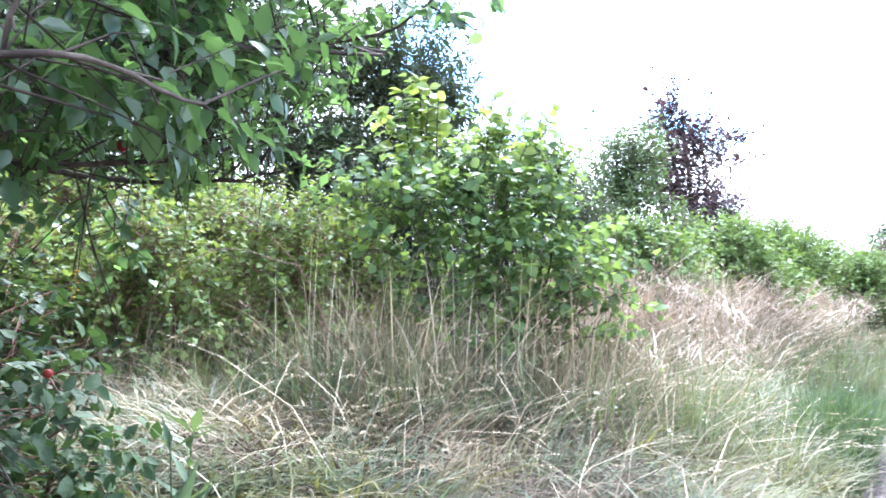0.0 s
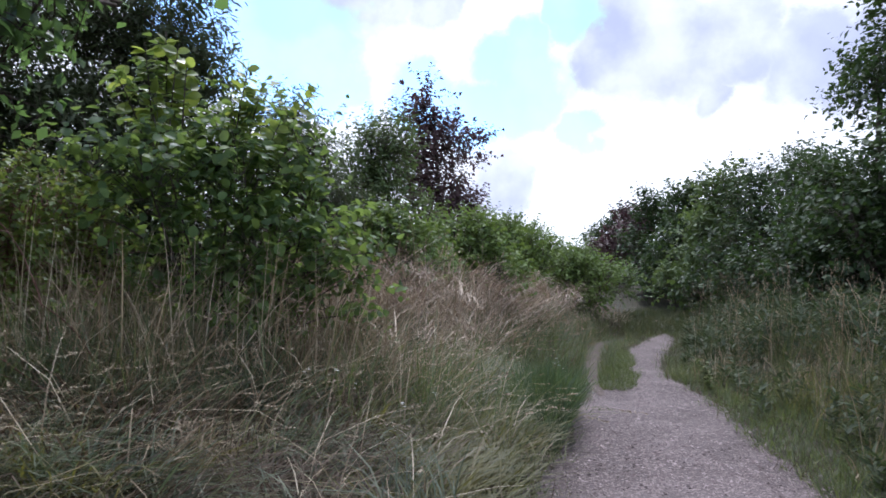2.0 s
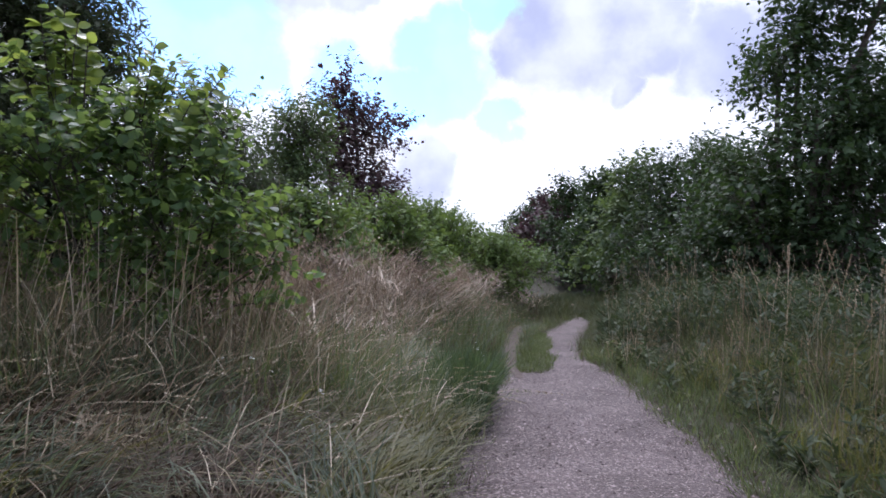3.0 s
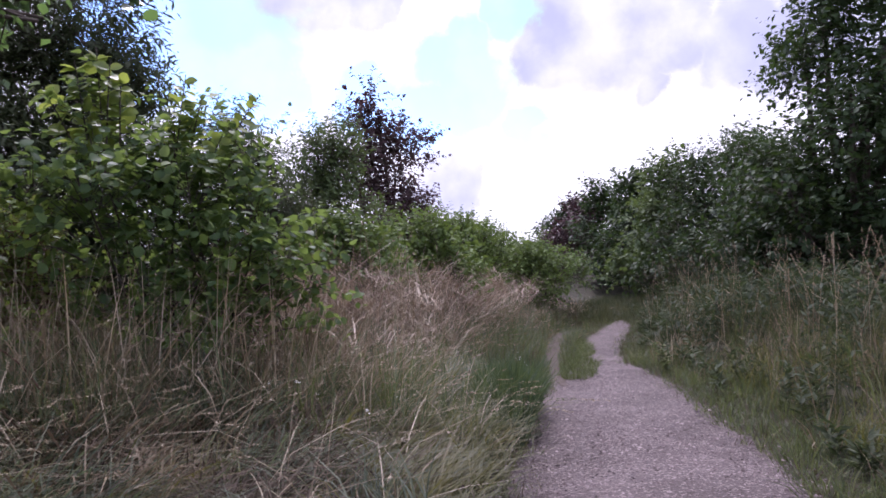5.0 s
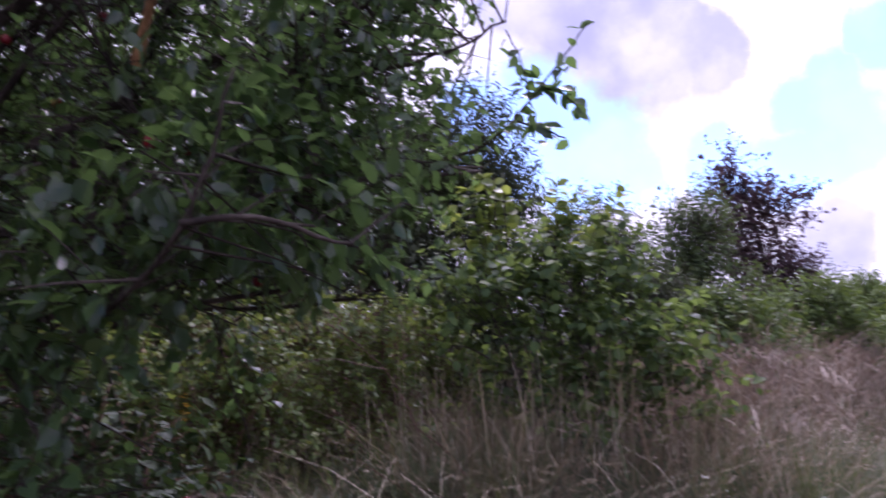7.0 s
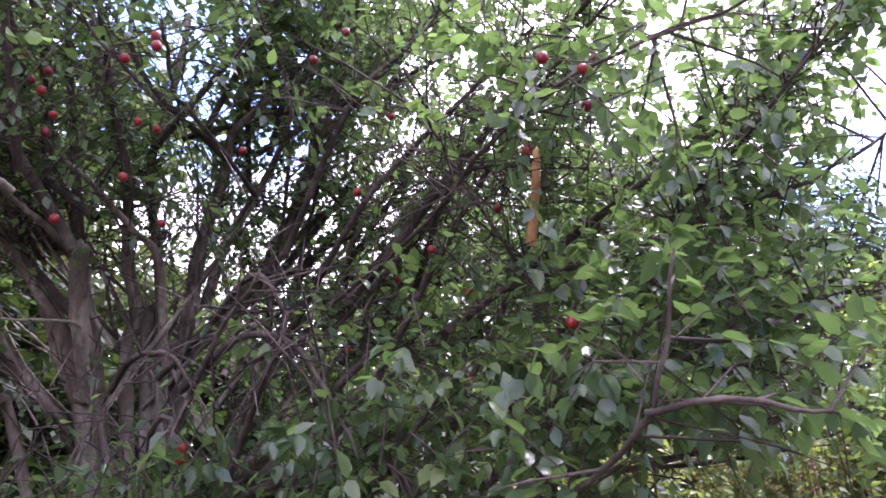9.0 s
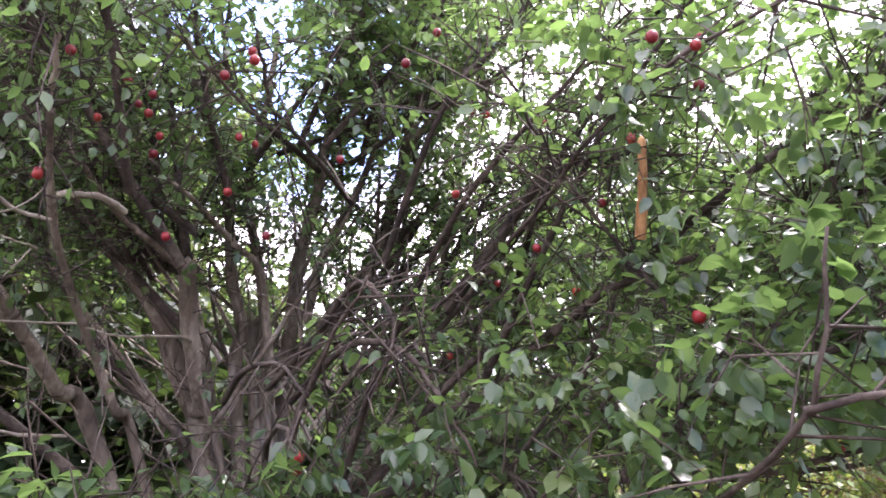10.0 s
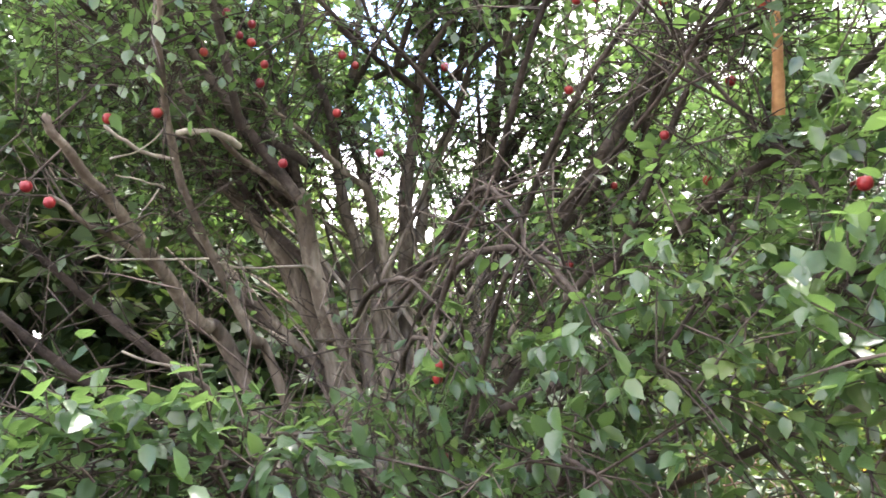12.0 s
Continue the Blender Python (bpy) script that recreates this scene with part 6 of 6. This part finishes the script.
    # the inside is sparser than the boughs over the verge; boxes set to fit the camera's view
    thin = np.where((S[:, 0] > -1.3) & (S[:, 2] > 2.3), np.where(S[:, 1] < 1.5, 0.42, 0.7), 1.0) * np.where((S[:, 0] > -1.75) & (S[:, 0] < -1.1) & (S[:, 1] > 0.7) & (S[:, 1] < 1.5) & (S[:, 2] > 1.98), 0.3, 1.0) * np.where((S[:, 0] > -1.5) & (S[:, 2] < 2.35) & ((S[:, 1] > 1.25) | (S[:, 0] < -1.15)), 0.62, 1.0) * np.where((S[:, 1] < 0.9) & (S[:, 2] < 1.8), 0.42, 1.0) * np.where((S[:, 0] < -1.6) & (S[:, 1] > 1.3) & (S[:, 1] < 2.9) & (S[:, 2] > 2.55) & (S[:, 2] < 4.0), 0.5, 1.0) * np.where((S[:, 0] < -1.2) & (S[:, 0] > -2.4) & (S[:, 1] > 0.7) & (S[:, 1] < 1.6) & (S[:, 2] > 2.6) & (S[:, 2] < 3.2), 0.5, 1.0) * np.where((S[:, 1] > 1.0) & (S[:, 2] < 1.9), 0.7, 1.0) * np.where((S[:, 0] < -1.35) & (S[:, 1] < 1.7) & (S[:, 2] > 1.9) & (S[:, 2] < 2.75), 0.2, 1.0)
    ok = RNG.uniform(0, 1, len(S)) < thin
    S, W, Ln = S[ok], W[ok], Ln[ok]
    o, axis, normal = along_shoots(S, W, Ln, np.full(len(S), 0.15), 10, 0.5, 0.85)
    ok = clear(o, 1.12)
    floor_z = np.minimum(1.28 + 0.5 * (o[:, 0] + 1.3), 1.72)
    ok &= ~((o[:, 0] > -1.3) & (o[:, 1] > 0.9) & (o[:, 2] < floor_z))
    # the crown's lower edge over the verge, cut along a cone from the camera
    ok &= ~((o[:, 0] > -0.95) & (o[:, 2] < 1.33 + 0.17 * np.hypot(o[:, 0] + 0.24, o[:, 1] + 0.12) + 0.07 * np.sin(9 * o[:, 0] + 3 * o[:, 1]) * np.sin(5 * o[:, 0] - 4 * o[:, 1])))
    # leaves cleared along the camera's line of sight to the broken stump
    q = np.clip((o - np.array([-1.13, 1.35, 2.42])) @ np.array([0.52, -0.70, -0.42]), 0, 0.9)
    ok &= np.linalg.norm(o - np.array([-1.13, 1.35, 2.42]) - q[:, None] * np.array([0.537, -0.722, -0.433]), axis=1) > 0.10
    # few leaves are kept on the camera's sight lines to the stems, above the low sprays
    far = np.hypot(o[:, 0] + 0.62, o[:, 1] + 0.22)
    hollow = (o[:, 1] + 0.22 < -0.87 * (o[:, 0] + 0.62)) & (far < 2.6) & (o[:, 2] > 1.66 + 0.12 * far)
    ok &= ~hollow | (RNG.uniform(0, 1, len(o)) < np.where(o[:, 2] < 1.6 + 0.5 * far, 0.15, 0.3))
    o, axis, normal = o[ok], axis[ok], normal[ok]
    # leaves set in turn along the bare tip
    for line in tips:
        n = int(1.9 * len(line))
        k = RNG.integers(0, len(line) - 1, n)
        w = unit(line[k + 1] - line[k])
        o = np.concatenate([o, line[k] + RNG.normal(0, 0.012, (n, 3))])
        axis = np.concatenate([axis, unit(w * 0.35 + RNG.normal(0, 0.8, (n, 3)) * np.array([1, 0.5, 0.7]) - np.array([0, 0, 0.25]))])
        normal = np.concatenate([normal, unit(np.array([0, -0.5, 0.8]) + RNG.normal(0, 0.5, (n, 3)))])
    size = np.where(np.hypot(o[:, 0] + 0.3, o[:, 1] + 0.15) < 1.75, RNG.uniform(0.025, 0.048, len(o)) * np.where(o[:, 1] < 0.95, 1.12, 1.0),
                    RNG.uniform(0.02, 0.044, len(o)) * np.where((o[:, 1] > 2.2) | (np.hypot(o[:, 0] + 0.6, o[:, 1] + 0.2) > 2.5), 0.85, 1.0))
    size = np.where((o[:, 0] > -1.15) & (o[:, 1] < 1.25) & (o[:, 2] < 2.3), size * 1.12, size)
    size = np.where(o[:, 0] > -0.27, RNG.uniform(0.038, 0.056, len(o)), size)
    # the leaves nearest to the camera are single parts
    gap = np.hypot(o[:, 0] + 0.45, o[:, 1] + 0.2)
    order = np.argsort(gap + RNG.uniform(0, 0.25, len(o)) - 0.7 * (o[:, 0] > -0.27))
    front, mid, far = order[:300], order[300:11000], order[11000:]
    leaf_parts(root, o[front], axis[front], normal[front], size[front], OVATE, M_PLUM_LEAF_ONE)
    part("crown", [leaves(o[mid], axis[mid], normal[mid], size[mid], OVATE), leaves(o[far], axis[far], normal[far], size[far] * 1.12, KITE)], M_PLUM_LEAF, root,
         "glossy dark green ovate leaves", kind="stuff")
    # dead and broken wood
    for pts, r0, r1 in (([(-2.66, 1.03, 2.38), (-2.62, 0.95, 2.38), (-2.58, 0.75, 2.34), (-2.56, 0.63, 2.34)], 0.007, 0.003), ([(-2.54, 0.59, 2.34), (-2.49, 0.41, 2.30), (-2.44, 0.23, 2.27)], 0.004, 0.003),
                        ([(-2.36, 0.62, 2.63), (-2.32, 0.55, 2.63), (-2.31, 0.48, 2.62), (-2.30, 0.41, 2.59)], 0.011, 0.009), ([(-2.35, 0.42, 2.54), (-2.32, 0.32, 2.53), (-2.29, 0.23, 2.56)], 0.006, 0.005),
                        ([(-2.32, 0.25, 2.49), (-2.32, 0.32, 2.53), (-2.29, 0.38, 2.60)], 0.003, 0.002), ([(-2.39, 0.41, 2.47), (-2.37, 0.37, 2.47), (-2.35, 0.27, 2.46)], 0.004, 0.002),
                        ([(-2.40, 0.40, 2.47), (-2.39, 0.37, 2.42), (-2.39, 0.34, 2.37)], 0.003, 0.002), ([(-2.82, 0.82, 2.05), (-2.79, 0.74, 2.13), (-2.76, 0.66, 2.21)], 0.005, 0.003),
                        ([(-2.83, 0.85, 2.04), (-2.79, 0.76, 2.14), (-2.77, 0.69, 2.22)], 0.004, 0.003), ([(-2.75, 0.68, 2.07), (-2.69, 0.50, 2.06), (-2.67, 0.39, 2.09)], 0.006, 0.004)):
        part("dead_branch", [tube(pts, r0, r1, 6, 0.003)[:2]], M_DEADWOOD, root, "bleached bare dead branch", smooth=True)
    part("broken_branch", [tube([(-1.18, 1.38, 2.29), (-1.13, 1.35, 2.41), (-1.09, 1.32, 2.52)], 0.015, 0.011, 7)[:2]], M_PEELED, root, "peeled orange broken branch stump", smooth=True)
    return root


def plums(root):
    """Ripe fruit, each on its stalk."""
    bm = bmesh.new()
    bmesh.ops.create_uvsphere(bm, u_segments=12, v_segments=8, radius=0.0155)
    for v in bm.verts:
        v.co.z *= 1.08
        if v.co.z > 0.012:
            v.co.z -= 0.25 * (v.co.z - 0.012) + 0.0015
    fruit = bpy.data.meshes.new("plum")
    bm.to_mesh(fruit)
    bm.free()
    for p in fruit.polygons:
        p.use_smooth = True
    fruit.materials.append(M_PLUM)
    stalk_v, stalk_f, _ = tube([(0, 0, 0.012), (0.002, 0.001, 0.03), (0.001, 0.0, 0.05)], 0.0011, 0.0009, 4)
    stalk = mesh_of("stalk", [(stalk_v, stalk_f)])
    stalk.materials.append(M_BARK)
    high = [(-2.33, 0.37, 2.66), (-0.87, 1.10, 2.45), (-1.08, 1.22, 2.47), (-2.184, 0.518, 2.944), (-1.802, 0.577, 2.763), (-1.672, 0.572, 2.727), (-1.515, 1.215, 2.794), (-2.105, 0.887, 2.841), (-2.146, 0.573, 2.90), (-0.871, 0.87, 2.447),
            (-2.08, 0.53, 2.78), (-2.15, 0.43, 2.76), (-2.09, 0.57, 2.73), (-2.12, 0.57, 2.69), (-1.89, 0.68, 2.67), (-2.05, 0.31, 2.85), (-1.75, 0.9, 2.62), (-1.51, 0.93, 2.81),
            (-1.41, 0.95, 2.86), (-1.41, 1.12, 2.68), (-0.88, 1.30, 2.70), (-0.82, 0.95, 2.44), (-1.76, 0.63, 2.84), (-1.29, 1.22, 2.63), (-2.16, 0.54, 2.86)]
    low = [(-1.35, 1.15, 2.27), (-0.99, 1.07, 1.97), (-1.517, 1.554, 2.016), (-2.04, 1.64, 2.25), (-1.92, 0.782, 2.426), (-1.831, 0.794, 1.853), (-1.843, 1.708, 2.469), (-0.734, 1.67, 2.41), (-1.864, 0.797, 1.66), (-0.89, 1.37, 1.72),
           (-1.97, 0.70, 2.55), (-2.16, 0.31, 2.55), (-2.20, 0.21, 2.53), (-2.09, 0.60, 2.44), (-1.12, 1.34, 2.55), (-1.56, 1.14, 2.51), (-1.19, 1.47, 2.23), (-1.39, 1.39, 2.22), (-1.12, 1.53, 2.11),
           (-1.25, 1.36, 2.42), (-1.86, 0.81, 1.83), (-2.0, 0.05, 2.2), (-2.05, 0.02, 2.25), (-1.27, 1.80, 1.18)]
    for x, y, z in high + low:
        s = RNG.uniform(0.7, 0.88)
        ob = new("plum", fruit)
        ob.parent = root
        ob.matrix_parent_inverse = Matrix.Translation(-root.location)
        ob.matrix_basis = pose(x, y, z, RNG.uniform(-15, 15), RNG.uniform(-15, 15), RNG.uniform(0, 360)) @ Matrix.Diagonal((s, s, s, 1))
        st = new("stalk", stalk)
        st.parent = ob


tree = plum_tree()
plums(tree)


# ---- herbs, flowers and dead canes on the bank ----
def herb(name, at, height, count, leaf, form, mat, label, category, spread=0.9, droop=0.2, stems=1, lean=0.15):
    """A leafy herb: stems with leaves set round them."""
    x, y = at
    g = float(ground_z(x, y))
    root = thing(name, (x, y, g), label, category)
    tips = []
    for k in range(stems):
        a = RNG.uniform(0, 6.28)
        top = np.array([x + lean * height * math.cos(a) * (0.3 + k), y + lean * height * math.sin(a) * (0.3 + k), g + height * RNG.uniform(0.85, 1.05)])
        mid = (np.array([x, y, g]) + top) / 2 + RNG.normal(0, 0.02, 3)
        v, f, line = tube([(x, y, g - 0.03), mid, top], 0.005, 0.002, 5)
        part("stalk", [(v, f)], mat, root)
        i = np.clip((RNG.uniform(0.12, 1, count) * (len(line) - 1)).astype(int), 0, len(line) - 2)
        ang = RNG.uniform(0, 6.28, count)
        axis = np.stack([np.cos(ang), np.sin(ang), RNG.uniform(0.1, 1.0, count)], 1) * np.array([spread, spread, 1.0]) - np.array([0, 0, droop])
        size = leaf * RNG.uniform(0.6, 1.2, count) * (1.25 - 0.6 * i / len(line))
        part("foliage", [leaves(line[i], axis, unit(np.array([0, 0, 1.0]) + RNG.normal(0, 0.3, (count, 3))), size, form)], mat, root, kind="stuff")
        tips.append(line[-1])
    return root, tips


def flower_cluster(root, centre, n, spread, size, mat, name="flower"):
    c = np.array(centre)
    for _ in range(n):
        o = c + RNG.normal(0, spread, 3)
        k = 6
        ang = np.linspace(0, 2 * np.pi, k, endpoint=False)
        axis = np.stack([np.cos(ang), np.sin(ang), np.full(k, 0.35)], 1)
        part(name, [leaves(np.tile(o, (k, 1)), axis, np.tile([[0, 0, 1.0]], (k, 1)), np.full(k, size), SMALL)], mat, root)


def bank_herbs():
    r, tips = herb("yellow_flower", (-1.98, 3.27), 1.0, 26, 0.07, OVATE, M_GRASS, "tall herb with a spike of yellow flowers", "flower")
    for dz in (0.0, -0.04, -0.08, -0.13):
        flower_cluster(r, tips[0] + np.array([0, 0, dz]), 3, 0.012, 0.016, M_YELLOW)
    for x, y, h in ((0.79, 4.25, 0.5), (3.62, 6.3, 0.42), (3.75, 6.55, 0.38), (3.9, 6.65, 0.3), (0.62, 4.4, 0.5), (0.98, 4.5, 0.42), (1.25, 4.2, 0.36), (1.6, 4.6, 0.4)):
        r, tips = herb("white_flower", (x, y), h, 8, 0.03, NARROW, M_GRASS, "slender herb with small white flower heads", "flower", lean=0.05)
        flower_cluster(r, tips[0], 3, 0.014, 0.014, M_WHITE)
    herb("leafy_weed", (-1.15, 2.3), 0.72, 16, 0.2, NARROW, M_TUFT, "tall weed with long upright green leaves", "weed", 0.5, -0.2, 2)
    herb("leafy_weed", (-0.35, 3.15), 0.32, 14, 0.13, NARROW, M_BLUEGRASS, "young thistle-like weed in the trampled grass", "weed", 0.7, 0.0, 2)
    herb("leafy_weed", (-0.6, 3.25), 0.28, 14, 0.12, NARROW, M_BLUEGRASS, "young thistle-like weed in the trampled grass", "weed", 0.7, 0.0, 1)
    herb("leafy_weed", (-1.0, 1.95), 0.45, 12, 0.11, ROUND, M_LIGHT_LEAF, "broad-leaved weed under the plum tree", "weed", 0.9, 0.2, 3, 0.3)
    herb("leafy_weed", (5.9, 6.6), 0.4, 60, 0.06, OVATE, M_GRASS, "bushy dark weed at the verge", "weed", 0.9, 0.1, 4, 0.35)
    for pts, r in (([(-0.85, 4.7, 0.5), (-1.0, 4.9, 1.1), (-1.25, 5.05, 1.55), (-1.65, 5.0, 1.92)], 0.007), ([(-1.0, 5.0, 0.5), (-1.3, 4.6, 1.0), (-1.45, 4.4, 1.35)], 0.005),
                   ([(-2.2, 4.4, 0.5), (-2.0, 4.2, 1.2), (-1.6, 4.3, 1.6), (-1.1, 4.5, 1.5)], 0.005), ([(-0.5, 4.6, 0.4), (-0.7, 4.4, 0.9), (-0.95, 4.3, 1.15)], 0.006),
                   ([(-0.4, 4.3, 0.4), (-0.8, 4.2, 0.62), (-1.2, 4.1, 0.95)], 0.006), ([(0.4, 5.1, 0.4), (0.75, 5.0, 1.1), (1.2, 5.2, 1.35)], 0.005)):
        x, y, _ = pts[0]
        root = thing("bramble_cane", pts[0], "arching reddish-brown dead bramble cane", "cane")
        v, f, line = tube(pts, r, r * 0.5, 5, 0.004)
        part("cane", [(v, f)], M_CANE, root)
        k = 26
        i = RNG.integers(0, len(line) - 1, k)
        part("thorn", [leaves(line[i], unit(RNG.normal(0, 1, (k, 3))), unit(RNG.normal(0, 1, (k, 3))), np.full(k, 0.014), KITE)], M_CANE, root, kind="stuff")


bank_herbs()
